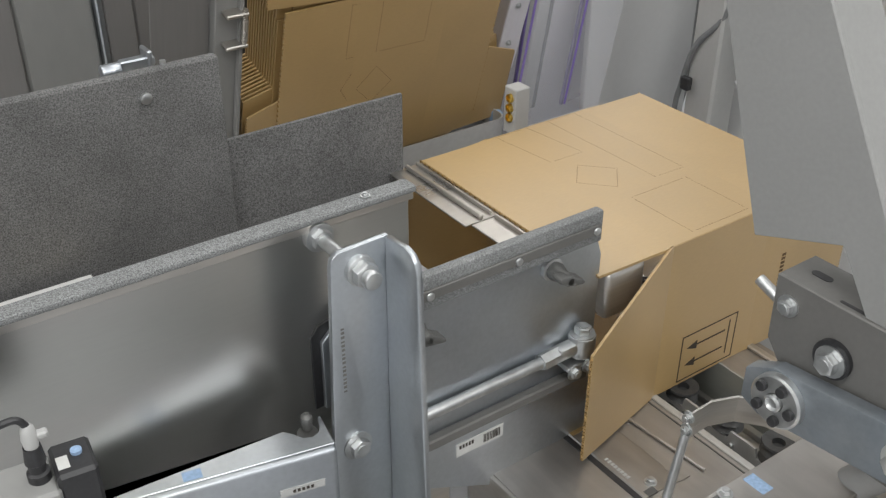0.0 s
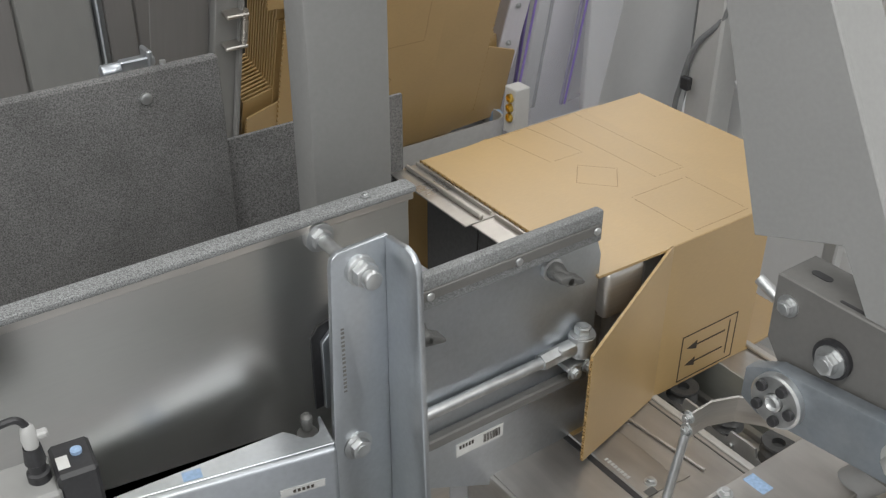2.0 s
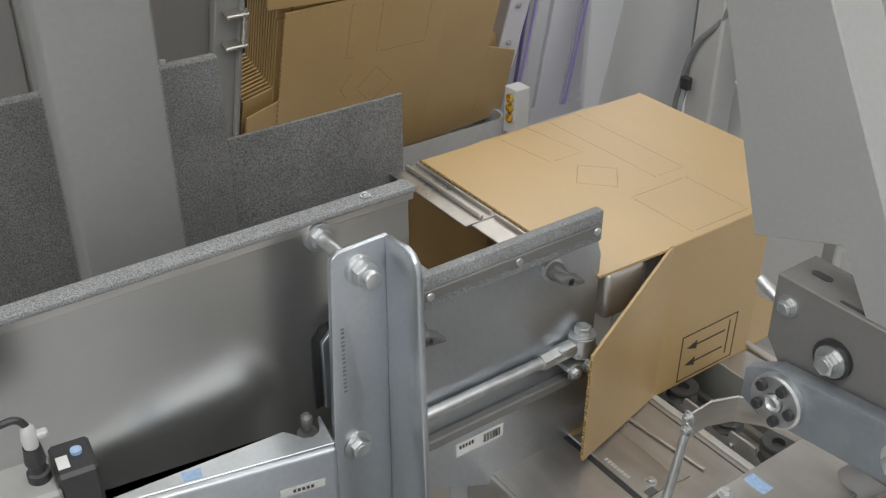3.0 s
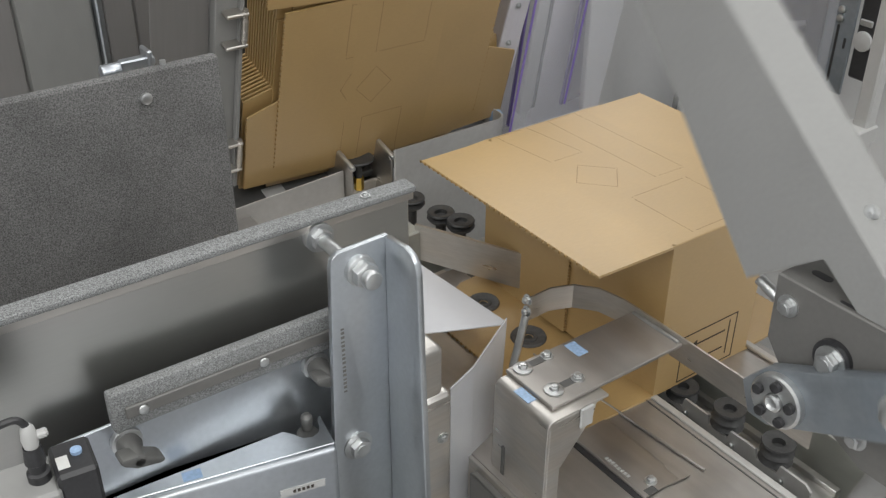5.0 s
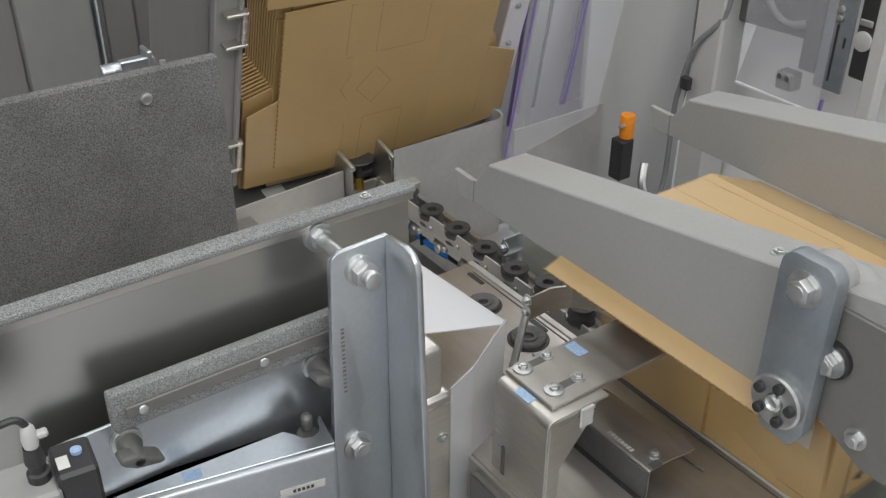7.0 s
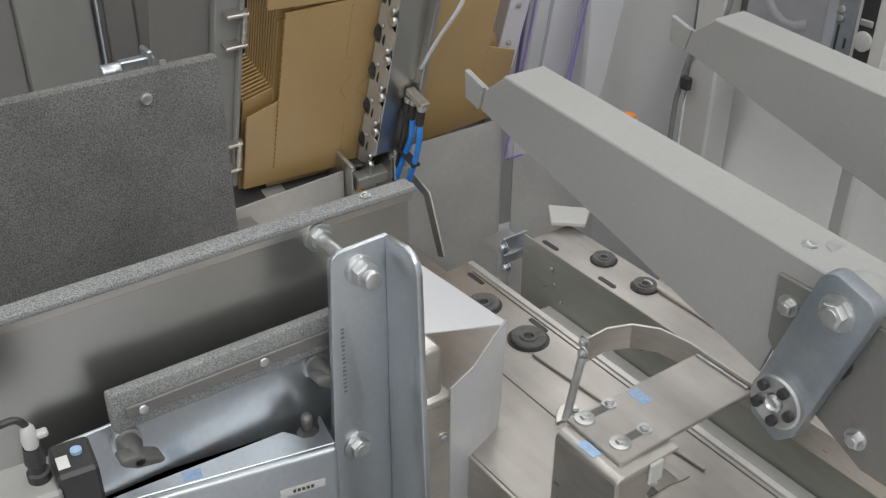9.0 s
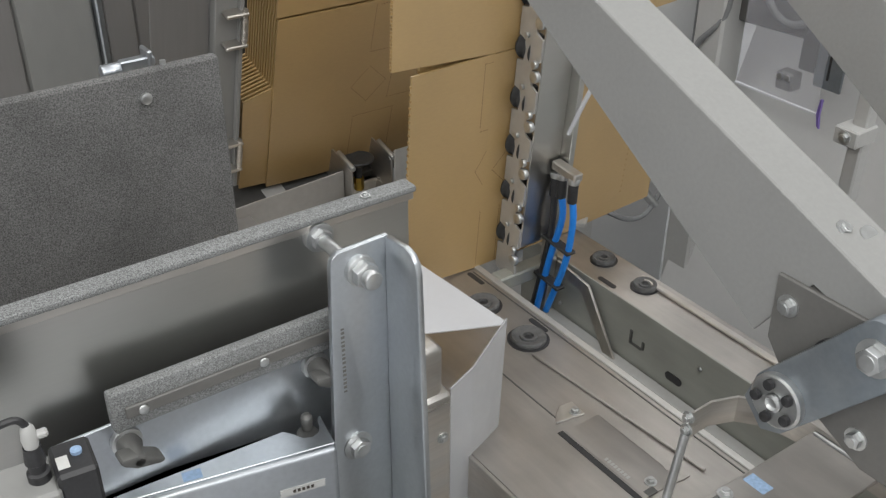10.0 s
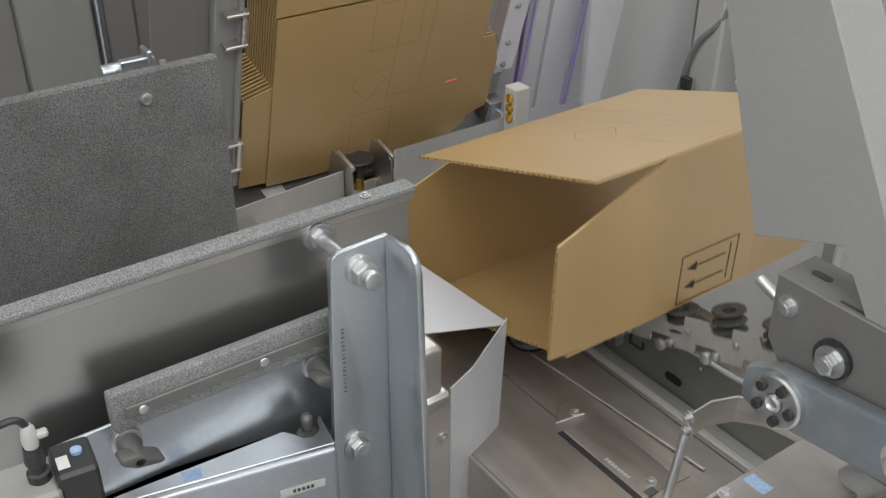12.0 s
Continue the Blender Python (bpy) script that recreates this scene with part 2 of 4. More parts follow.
# the carton magazine leans forward; its own space: x across, y into the stack, z up along the lean
LEAN = pose(0, 0.955, -0.02, 17)
mag = thing("carton_magazine", "leaning steel magazine frame that holds flat cartons", "magazine")
mag.matrix_basis = LEAN
b = bx(B(), -0.290, -0.240, 0.012, 0.05, 0.05, 0.9, 0.002)
bx(b, -0.248, -0.240, 0.0, 0.012, 0.05, 0.9, 0.001)
part("upright", b, DOORGREY, mag, "grey upright channel")
part("side_cheek", bx(B(), -0.40, -0.292, 0.030, 0.034, 0.0, 0.9, 0.001), PANEL, mag, "grey-brown side cheek")
for z in (0.165, 0.462):
    b = bx(B(), -0.278, -0.235, -0.012, 0.012, z, z + 0.008, 0.002)
    bx(b, -0.278, -0.235, -0.012, 0.012, z - 0.066, z - 0.058, 0.002)
    cyl(b, (-0.241, -0.006, z - 0.060), (-0.241, -0.006, z + 0.012), 0.005, 14)
    for k in range(8):
        cyl(b, (-0.241, -0.006, z - 0.052 + k * 0.0056), (-0.241, -0.006, z - 0.049 + k * 0.0056), 0.0062, 12)
    part("stop_clamp", b, SHEET, mag, "small bright clamp")
part("upright", bx(B(), 0.435, 0.495, 0.05, 0.09, 0.12, 0.9, 0.002), LILAC, mag, "steel upright plate with bolts")
for z in (0.14, 0.2, 0.3):
    part("bolt", hexbolt(B(), (0.46, 0.05, z), (0, -1, 0), 0.005, 0.004), CHROME, mag)
part("rear_plate", bx(B(), -0.25, 0.42, 0.32, 0.33, -0.02, 0.9, 0.001), DARK, mag)
part("shelf", bx(B(), -0.30, 0.46, -0.01, 0.30, -0.03, -0.012, 0.002), DARK, mag, "dark shelf under the stack")
part("front_tray", bx(B(), -0.30, -0.03, -0.20, -0.02, -0.075, -0.070, 0.002), SHEET, mag, "steel tray plate")
part("front_tray", bx(B(), -0.03, 0.10, -0.03, -0.024, -0.13, -0.02, 0.002), SHEET, mag, "upright steel plate")
part("tray_block", bx(B(), -0.235, -0.19, -0.19, -0.14, -0.070, -0.045, 0.003), HOUSING, mag, "small steel block")
part("guide_pad", bx(B(), 0.30, 0.37, -0.06, 0.03, -0.022, -0.008, 0.004), WHITE, mag, "white plastic pad")
part("guide_pad", bx(B(), -0.17, -0.12, -0.03, 0.03, -0.020, -0.010, 0.003), PALE, mag, "white plastic pad")
b = bx(B(), 0.405, 0.445, 0.0, 0.05, 0.01, 0.075, 0.004)
part("sensor_bracket", b, SHEET, mag, "small bracket")
part("sensor", bx(B(), 0.412, 0.435, -0.02, 0.0, 0.02, 0.055, 0.003), STICKER, mag, "small blue photo sensor")
b = bx(B(), 0.405, 0.435, 0.02, 0.06, 0.085, 0.15, 0.003)
part("bracket", b, CHROME, mag)

# clear doors beside the magazine, leaning with it
doors = thing("acrylic_guard", "clear acrylic guard strips with violet-tinted edges", "guard")
doors.matrix_basis = LEAN @ pose(0.65, 0, 0, 0, -7, 0) @ pose(-0.65, 0, 0)
for x in (0.580, 0.756, 0.828):
    part("edge_strip", bx(B(), x, x + 0.006, 0.108, 0.118, -0.13, 0.62, 0.001), VIOLET, doors, "violet edge")
part("pane", bx(B(), 0.52, 0.58, 0.111, 0.115, -0.13, 0.62), GLASSY, doors)
part("pane", bx(B(), 0.762, 0.828, 0.111, 0.115, -0.13, 0.62), GLASSY, doors)
part("back_panel", bx(B(), 0.50, 0.625, 0.150, 0.17, -0.40, 0.62, 0.003), LILAC, doors, "lilac-white panel")
part("back_post", bx(B(), 0.632, 0.672, 0.128, 0.15, -0.13, 0.62, 0.003), WHITE, doors, "bright white post")
part("back_post", bx(B(), 0.677, 0.690, 0.135, 0.15, -0.13, 0.62, 0.002), CABLE, doors, "grey seal strip")
part("back_panel", bx(B(), 0.694, 0.925, 0.150, 0.17, -0.40, 0.62, 0.003), LILAC, doors, "lilac-white panel")
part("seal", bx(B(), 0.918, 0.928, 0.140, 0.15, -0.40, 0.62, 0.002), CABLE, doors)
part("back_panel", bx(B(), 0.930, 1.18, 0.145, 0.17, -0.40, 0.62, 0.003), PALE, doors, "grey leaning panel")
part("back_panel", bx(B(), 1.185, 1.32, 0.135, 0.17, -0.40, 0.62, 0.003), DOORGREY, doors, "darker grey leaning panel")

# apron and U-shaped holder with a black suction disc below the stack
apron = thing("magazine_apron", "stainless apron plate below the leaning stack", "apron")
b = prism(B(), [(-0.27, 0.0), (-0.014, 0.013), (-0.014, -0.12), (-0.27, -0.12)], "y", 0.900, 0.903, 0.0006)
part("plate", b, TABSTEEL, apron)
holder = thing("suction_holder", "U-shaped stainless holder with a black suction disc", "holder")
for x in (-0.012, 0.088):
    part("cheek", prism(B(), [(0.87, -0.12), (0.87, 0.020), (0.885, 0.030), (0.99, 0.052), (0.99, -0.12)], "x", x, x + 0.004, 0.0006), SHEET, holder, "upright steel cheek")
    part("rod", cyl(B(), (x + 0.002, 0.862, 0.030), (x + 0.002, 0.925, 0.046), 0.0055, 14, None, 0.001), CHROME, holder, "bright rod end")
part("cross_bar", bx(B(), -0.008, 0.088, 0.955, 0.967, 0.030, 0.048, 0.002), ZINC, holder)
part("back", bx(B(), -0.008, 0.088, 0.985, 0.989, -0.12, 0.04, 0.0006), DARK, holder)
b = lathe(B(), [(0.008, -0.06), (0.009, -0.012), (0.030, 0.0), (0.036, 0.006), (0.034, 0.009), (0.012, 0.004)], (0.040, 0.930, 0.008), seg=26)
part("suction_disc", b, RUBBER, holder, "black rubber suction disc")
part("fitting", cyl(B(), (0.040, 0.930, -0.060), (0.040, 0.930, -0.030), 0.011, 6), BRASS, holder, "brass fitting")
part("floor_plate", bx(B(), -0.008, 0.088, 0.872, 0.985, -0.122, -0.116, 0.0006), SHEET, holder)

# clear hanging door in front of the steel skirt
cleardoor = thing("clear_door", "clear acrylic door panel with a violet-tinted edge", "door")
b = prism(B(), [(0.376, -0.038), (0.384, -0.046), (0.427, -0.047), (0.655, 0.0), (0.73, 0.34), (0.45, 0.34)], "y", 0.838, 0.843)
part("pane", b, GLASSY, cleardoor)
for (xa, za), (xb, zb) in (((0.376, -0.038), (0.45, 0.34)), ((0.384, -0.046), (0.427, -0.047)), ((0.548, 0.05), (0.606, 0.34))):
    b = cyl(B(), (xa, 0.8375, za), (xb, 0.8375, zb), 0.0028, 8)
    part("edge", b, VIOLET, cleardoor, "violet-tinted edge")

# pale panels that close the machine behind the bed
encl = thing("machine_enclosure", "pale painted sheet-metal enclosure of the packing machine", "enclosure")
bend = [(0.093, 0.86), (0.37, 0.86)] + [(0.37 + 0.03 * math.sin(math.pi * k / 16), 0.89 - 0.03 * math.cos(math.pi * k / 16)) for k in range(1, 9)] + [(0.40, 0.91)]
part("lower_panel", prism(B(), bend + [(x - 0.003, y + 0.003) for x, y in bend[::-1]], "z", -0.6, 0.048), TABSTEEL, encl, "bent stainless skirt panel")
part("lower_panel", bx(B(), 0.42, 0.70, 0.86, 0.864, -0.6, 0.008, 0.001), TABSTEEL, encl, "grey steel lower panel")
part("side_panel", prism(B(), [(0.60, -0.9), (1.45, 1.6), (1.47, 1.6), (0.62, -0.9)], "y", -2.0, 0.66), WHITE, encl, "white painted side panel")
part("corner_post", bx(B(), 0.78, 0.86, 0.60, 0.68, -0.9, 1.6, 0.006), PALE, encl, "pale grey corner post")
part("back_panel", bx(B(), 0.72, 1.1, 0.95, 0.97, -0.9, 0.62, 0.003), WHITE, encl, "grey back panel")
part("back_panel", bx(B(), -0.2, 1.6, 1.75, 1.8, -0.9, 0.75, 0.003), PALE, encl)
b = tube(B(), [(0.80, 0.62, 0.5), (0.79, 0.6, 0.3), (0.77, 0.66, 0.2), (0.772, 0.69, 0.09), (0.774, 0.70, 0.03), (0.772, 0.70, -0.129), (0.757, 0.70, -0.195), (0.715, 0.70, -0.237), (0.657, 0.70, -0.231), (0.61, 0.71, -0.205), (0.60, 0.80, -0.20)], 0.0065)
part("cable", b, CABLE, encl, "grey hanging cable")
b = bx(B(), 0.745, 0.76, 0.645, 0.67, 0.10, 0.13, 0.002)
part("cable_clip", b, BLACK, encl)
b = prism(B(), [(0.832, 0.205), (0.893, 0.203), (0.890, 0.236), (0.866, 0.252), (0.846, 0.248)], "y", 0.698, 0.703, 0.001)
part("corner_bracket", b, PALE, encl, "small pale bent corner bracket")
for x, z in ((0.850, 0.222), (0.874, 0.226)):
    part("bolt", hexbolt(B(), (x, 0.698, z), (0, -1, 0), 0.006, 0.004), CHROME, encl)

# clear cover with a dark pneumatic unit, on the white side panel
cover = thing("acrylic_cover", "clear acrylic cover plate in front of the white panel", "cover")
part("pane", bx(B(), 0.80, 0.804, 0.345, 0.56, 0.143, 0.6, 0.002), GLASSY, cover)
part("edge", bx(B(), 0.798, 0.806, 0.345, 0.56, 0.138, 0.143, 0.001), PLASTIC, cover)
unit = thing("pneumatic_cylinder", "dark grey pneumatic slide on an upright profile", "cylinder")
part("face_plate", bx(B(), 0.806, 0.812, 0.305, 0.372, 0.195, 0.62, 0.002), BLUEZINC, unit, "blue-grey slotted face plate")
part("slot", oblong(B(), 0.336, 0.341, 0.215, 0.335, "x", 0.8045, 0.8062), BLACK, unit, "narrow dark slot")
part("slot", oblong(B(), 0.316, 0.321, 0.29, 0.312, "x", 0.8045, 0.8062), BLACK, unit, "narrow dark slot")
for z in (0.348, 0.366):
    part("screw_head", cyl(B(), (0.806, 0.337, z), (0.799, 0.337, z), 0.0075, 14, None, 0.002), CHROME, unit)
part("profile", bx(B(), 0.812, 0.85, 0.375, 0.418, 0.215, 0.62, 0.003), DARK, unit, "dark upright profile")
part("drive_block", prism(B(), [(0.420, 0.272), (0.62, 0.262), (0.64, 0.60), (0.420, 0.60)], "x", 0.83, 0.88, 0.004), DARK, unit, "dark drive housing")
part("gripper", bx(B(), 0.812, 0.85, 0.262, 0.302, 0.235, 0.62, 0.004), BLACK, unit, "black module")
part("gripper_cap", cyl(B(), (0.812, 0.282, 0.315), (0.804, 0.282, 0.315), 0.020, 24, None, 0.002), PALE, unit, "pale round cap")
part("gripper_clip", bx(B(), 0.806, 0.812, 0.268, 0.296, 0.345, 0.358, 0.002), CHROME, unit)
part("block", bx(B(), 0.805, 0.84, 0.418, 0.462, 0.160, 0.20, 0.004), HOUSING, unit)
for y in (0.430, 0.450):
    part("screw_head", cyl(B(), (0.805, y, 0.190), (0.800, y, 0.190), 0.007, 14, None, 0.001), CHROME, unit)
b = tube(B(), [(0.82, 0.42, 0.31), (0.81, 0.46, 0.30), (0.81, 0.51, 0.33), (0.82, 0.56, 0.42)], 0.008)
part("hose", b, CABLE, unit)
part("edge_tip", prism(B(), [(0.331, 0.112), (0.337, 0.116), (0.343, 0.142), (0.340, 0.175), (0.335, 0.175), (0.336, 0.14)], "x", 0.799, 0.805), VIOLET, cover, "violet-tinted bent tip")
post = thing("guard_post", "pale grey square guard post with a small clamp", "post")
part("tube", bx(B(), 0.70, 0.73, 0.168, 0.200, -0.9, 0.6, 0.004), PALE, post)
part("clamp", bx(B(), 0.67, 0.735, 0.163, 0.215, 0.165, 0.200, 0.003), PALE, post)
part("bolt", hexbolt(B(), (0.67, 0.19, 0.182), (-1, 0, 0), 0.009, 0.006), CHROME, post)

lamp = thing("beacon_switch", "orange capped push switch on a black block", "switch")
part("block", bx(B(), 0.66, 0.70, 0.745, 0.785, -0.15, -0.045, 0.003), BLACK, lamp)
b = cyl(B(), (0.69, 0.765, -0.045), (0.69, 0.765, 0.015), 0.018, 20, None, 0.003)
part("cap", b, ORANGE, lamp, "orange cap")
b = cyl(B(), (0.66, 0.76, -0.01), (0.72, 0.76, -0.005), 0.005, 12)
part("pin", b, CHROME, lamp)
b = tube(B(), [(0.74, 0.74, -0.12), (0.72, 0.72, -0.17), (0.75, 0.70, -0.22)], 0.012)
part("fitting", b, CHROME, lamp)

# ---- the conveyor bed ----
bedA = thing("conveyor_bed", "satin stainless conveyor bed plate with slots", "conveyor")
part("top_plate", bx(B(), -0.30, -0.004, -1.2, 0.47, -0.006, 0.0, 0.001), BED, bedA)
part("edge_rail", bx(B(), -0.004, 0.008, -1.2, 0.47, -0.10, 0.003, 0.001), TABSTEEL, bedA, "bright edge rail")
part("front_skirt", bx(B(), -0.306, -0.30, -1.2, 0.30, -0.16, -0.001, 0.001), SHEET, bedA)
part("belt_seam", bx(B(), -0.153, -0.151, 0.04, 0.20, 0.0, 0.0010), DARK, bedA, "narrow dark belt seam")
part("belt", bx(B(), -0.014, -0.012, -1.2, 0.44, 0.0, 0.0012), DARK, bedA, "thin dark seam beside the edge rail")
part("slot", bx(B(), -0.172, -0.163, -0.16, 0.022, -0.0052, 0.0012), BLACK, bedA, "dark slot")
part("bolt", hexbolt(B(), (-0.123, 0.040, 0.004), (0, 0, 1), 0.006, 0.005), CHROME, bedA)
part("guide_rod", cyl(B(), (-0.083, 0.185, 0.003), (-0.056, -0.155, 0.003), 0.0026, 12), BED, bedA, "thin guide rod")
part("latch_plate", prism(B(), [(-0.162, 0.038), (-0.112, 0.030), (-0.110, 0.062), (-0.132, 0.064), (-0.150, 0.052)], "z", 0.0, 0.004, 0.001), SHEET, bedA)
for y in (0.42, 0.245):
    part("slot", prism(B(), [(-0.022 + 0.005 * math.cos(a * math.pi / 6) , y + (0.018 if a < 7 else -0.018) + 0.005 * math.sin(a * math.pi / 6)) for a in range(12)], "z", -0.004, 0.0008), BLACK, bedA, "dark oblong slot")


def pulley(x, y, z, r, name="belt_pulley"):
    t = thing(name, "black grooved belt pulley set flush in the bed", "pulley", "belt pulleys")
    part("opening", cyl(B(), (x, y, z), (x, y, z + 0.0012), r * 1.18, 28), BLACK, t)
    b = lathe(B(), [(r, 0.001), (r, 0.006), (r * 0.94, 0.009), (r * 0.82, 0.009), (r * 0.50, 0.005), (r * 0.46, 0.008), (r * 0.30, 0.008), (r * 0.27, 0.003)], (x, y, z))
    part("wheel", b, DISH, t)
    part("hub", cyl(B(), (x, y, z + 0.003), (x, y, z + 0.0045), r * 0.22, 14), BLACK, t)
    return t


pulley(-0.061, 0.224, 0.0, 0.030)
pulley(-0.062, 0.345, 0.0, 0.028)

# a lifting plate in the bed, open at its near end
lift = thing("lifting_plate", "bent stainless lifting plate with a bolted near end", "lifting plate")
fold = [(-0.162, -0.062), (-0.162, 0.0), (-0.160, 0.002), (-0.100, 0.002), (-0.092, -0.001), (-0.080, -0.010)]
b = prism(B(), fold + [(x + 0.0025, z - 0.0025) for x, z in fold[:0:-1]] + [(-0.1595, -0.062)], "y", -0.146, 0.018)
part("cover", b, BED, lift)
# dark colour stands for what the bare metal reflects on this side
part("side_face", bx(B(), -0.1645, -0.1624, -0.145, 0.017, -0.062, -0.002, 0.0004), DARK, lift, "bare steel side face, darkened for its dark reflection")
part("wing", prism(B(), [(-0.120, -0.1462), (-0.092, -0.150), (-0.080, -0.150), (-0.072, -0.118), (-0.098, -0.118), (-0.0985, -0.1462)], "z", -0.0005, 0.0018), BED, lift)
part("notch", bx(B(), -0.155, -0.138, -0.1465, -0.135, 0.0010, 0.0026), DARK, lift, "dark slotted notch")
part("bolt", hexbolt(B(), (-0.134, -0.128, 0.002), (0, 0, 1), 0.0062, 0.005), CHROME, lift)
b = B()
for k in range(8):
    bx(b, -0.1555, -0.1495, -0.062 - k * 0.0062, -0.058 - k * 0.0062, 0.002, 0.0026)
part("stamped_print", b, PALE, lift, "row of pale stamped bars")

bedB = thing("conveyor_rail", "stainless conveyor side rail with a dark olive face", "conveyor")
part("top_plate", bx(B(), 0.150, 0.245, -1.2, 0.47, -0.006, 0.0, 0.001), BED, bedB)
part("face_plate", bx(B(), 0.146, 0.150, -1.2, 0.49, -0.15, 0.0025, 0.0008), OLIVE, bedB, "olive grey face plate")
part("belt", bx(B(), 0.215, 0.228, -1.2, 0.25, 0.0, 0.007, 0.002), SHEET, bedB, "belt strip")
for y in (0.43, 0.275):
    part("slot", oblong(B(), 0.158, 0.168, y - 0.022, y + 0.022, "z", -0.004, 0.0010), BLACK, bedB, "dark oblong slot")
part("slot", oblong(B(), 0.064, 0.101, -0.093, -0.077, "x", 0.1445, 0.147), BLACK, bedB, "dark oblong slot")
for y, z in ((0.40, -0.03), (0.39, -0.06), (0.42, -0.075), (0.37, -0.09), (0.03, -0.03)):
    part("screw", hexbolt(B(), (0.146, y, z), (-1, 0, 0), 0.0045, 0.003, False), CHROME, bedB)
b = bx(B(), 0.1435, 0.146, 0.185, 0.19, -0.07, -0.045)
bx(b, 0.1435, 0.146, 0.16, 0.19, -0.073, -0.069)
bx(b, 0.1435, 0.146, 0.155, 0.16, -0.07, -0.055)
part("engraved_mark", b, DARK, bedB)
b = bx(B(), 0.10, 0.17, 0.49, 0.57, -0.035, -0.03, 0.002)
bx(b, 0.105, 0.165, 0.50, 0.506, -0.06, 0.0, 0.002)
hexbolt(b, (0.11, 0.50, -0.02), (-1, 0, 0), 0.008, 0.01)
hexbolt(b, (0.11, 0.49, -0.06), (-1, 0, 0), 0.008, 0.01)
part("end_bracket", b, ZINC, bedB, "zinc end bracket with bolts")
b = prism(B(), [(0.20, 0.475), (0.25, 0.43), (0.30, 0.47), (0.24, 0.53)], "z", 0.01, 0.02, 0.002)
part("end_guide", b, PALE, bedB, "pale bent end guide")
pulley(0.210, 0.334, 0.0, 0.022)
pulley(0.208, 0.226, 0.0, 0.022)

low = thing("lower_channel", "grey steel channel between the conveyor rails", "channel")
part("web", bx(B(), 0.008, 0.145, -1.2, 0.42, -0.20, -0.19, 0.002), DARK, low)
part("flange", bx(B(), 0.118, 0.144, -1.2, 0.40, -0.190, -0.112, 0.002), PALE, low)
part("lip", bx(B(), 0.06, 0.10, -1.2, 0.40, -0.13, -0.122, 0.002), OLIVE, low)
base = thing("steel_plinth", "dark steel plinth below the conveyor", "plinth")
part("frame", bx(B(), -0.35, 0.26, -1.2, 0.84, -1.0, -0.32, 0.005), DARK, base)
part("frame", bx(B(), -1.05, -0.352, 0.0, 0.84, -1.0, -0.32, 0.005), DARK, base)
part("deck", bx(B(), -1.3, 0.06, 0.45, 0.95, -0.32, -0.12, 0.004), SHEET, base, "steel deck under the magazine")

# bearing housing of the flap folding arm
hous = thing("bearing_housing", "warm grey steel bearing housing with bolts", "housing")
hous.matrix_basis = pose(-0.0577, -0.0476, 0.0602) @ Matrix.Diagonal((0.94, 0.94, 0.94, 1))
b = prism(B(), [(-0.2, 0.352), (-0.203, 0.26), (-0.235, 0.22), (-0.36, 0.160), (-0.8, 0.160), (-0.8, 0.33), (-0.36, 0.352)], "x", -0.05, 0.02, 0.002)
part("casing", b, HOUSING, hous)
part("slot", oblong(B(), -0.020, -0.008, -0.250, -0.222, "z", 0.3505, 0.3526), BLACK, hous, "oblong slot")
part("slot", oblong(B(), -0.0425, -0.0375, -0.32, -0.28, "z", 0.3505, 0.3526), BLACK, hous)
for y, z in ((-0.223, 0.317), (-0.346, 0.199)):
    part("bolt", hexbolt(B(), (-0.05, y, z), (-1, 0, 0), 0.010, 0.008), CHROME, hous)
b = cyl(B(), (-0.05, -0.295, 0.284), (-0.056, -0.295, 0.284), 0.025, 28)
part("bore", b, BLACK, hous, "black shaft bore")
b = hexbolt(B(), (-0.056, -0.295, 0.282), (-1, 0, 0), 0.014, 0.012)
part("shaft_bolt", b, CHROME, hous)
b = cyl(B(), (-0.03, -0.215, 0.297), (-0.03, -0.163, 0.316), 0.0075, 16, None, 0.001)
part("stop_pin", b, CHROME, hous, "slanted bright stop pin")
part("foot", bx(B(), -0.03, 0.02, -0.8, -0.45, -1.127, 0.165, 0.003), HOUSING, hous)

# ---- flap folding arm: a crank and two blades ----
crank = thing("crank_arm", "blue-grey zinc crank arm on a bolted hub", "crank arm")
HUB = (-0.13, -0.288, 0.257)
b = B()
out = [(0.036, -0.012), (0.036, 0.160)] + [(0.014 + 0.022 * math.cos(math.pi * k / 12), 0.165 + 0.022 * math.sin(math.pi * k / 12)) for k in range(1, 6)]
out += [(-y, z) for y, z in out[:0:-1]] + [(-0.036, -0.030), (-0.022, -0.055), (0.020, -0.050)]
prism(b, out, "x", 0.0, 0.022, 0.002, 2)
part("arm", b, BLUEZINC, crank)
part("hub_ring", lathe(B(), [(0.034, 0.0), (0.034, 0.008), (0.031, 0.010), (0.012, 0.010), (0.010, 0.006)], (0, 0, 0), (-1, 0, 0), 32), CHROME, crank, "bright hub ring")
for k in range(5):
    a = 2 * math.pi * k / 5 + 0.5
    b = cyl(B(), (-0.010, 0.023 * math.cos(a), 0.023 * math.sin(a)), (-0.017, 0.023 * math.cos(a), 0.023 * math.sin(a)), 0.0065, 14, None, 0.001)
    part("hub_screw", b, BLACK, crank, "black socket screw")
part("bolt", hexbolt(B(), (0, 0, 0.15), (-1, 0, 0), 0.015, 0.012), CHROME, crank)
part("hub_nut", lathe(B(), [(0.011, 0.004), (0.011, 0.014), (0.008, 0.016), (0.006, 0.012)], (0, 0, 0), (-1, 0, 0), 20), CHROME, crank)
b = cyl(B(), (0.022, 0, 0.15), (0.055, 0, 0.15), 0.030, 28, None, 0.004)
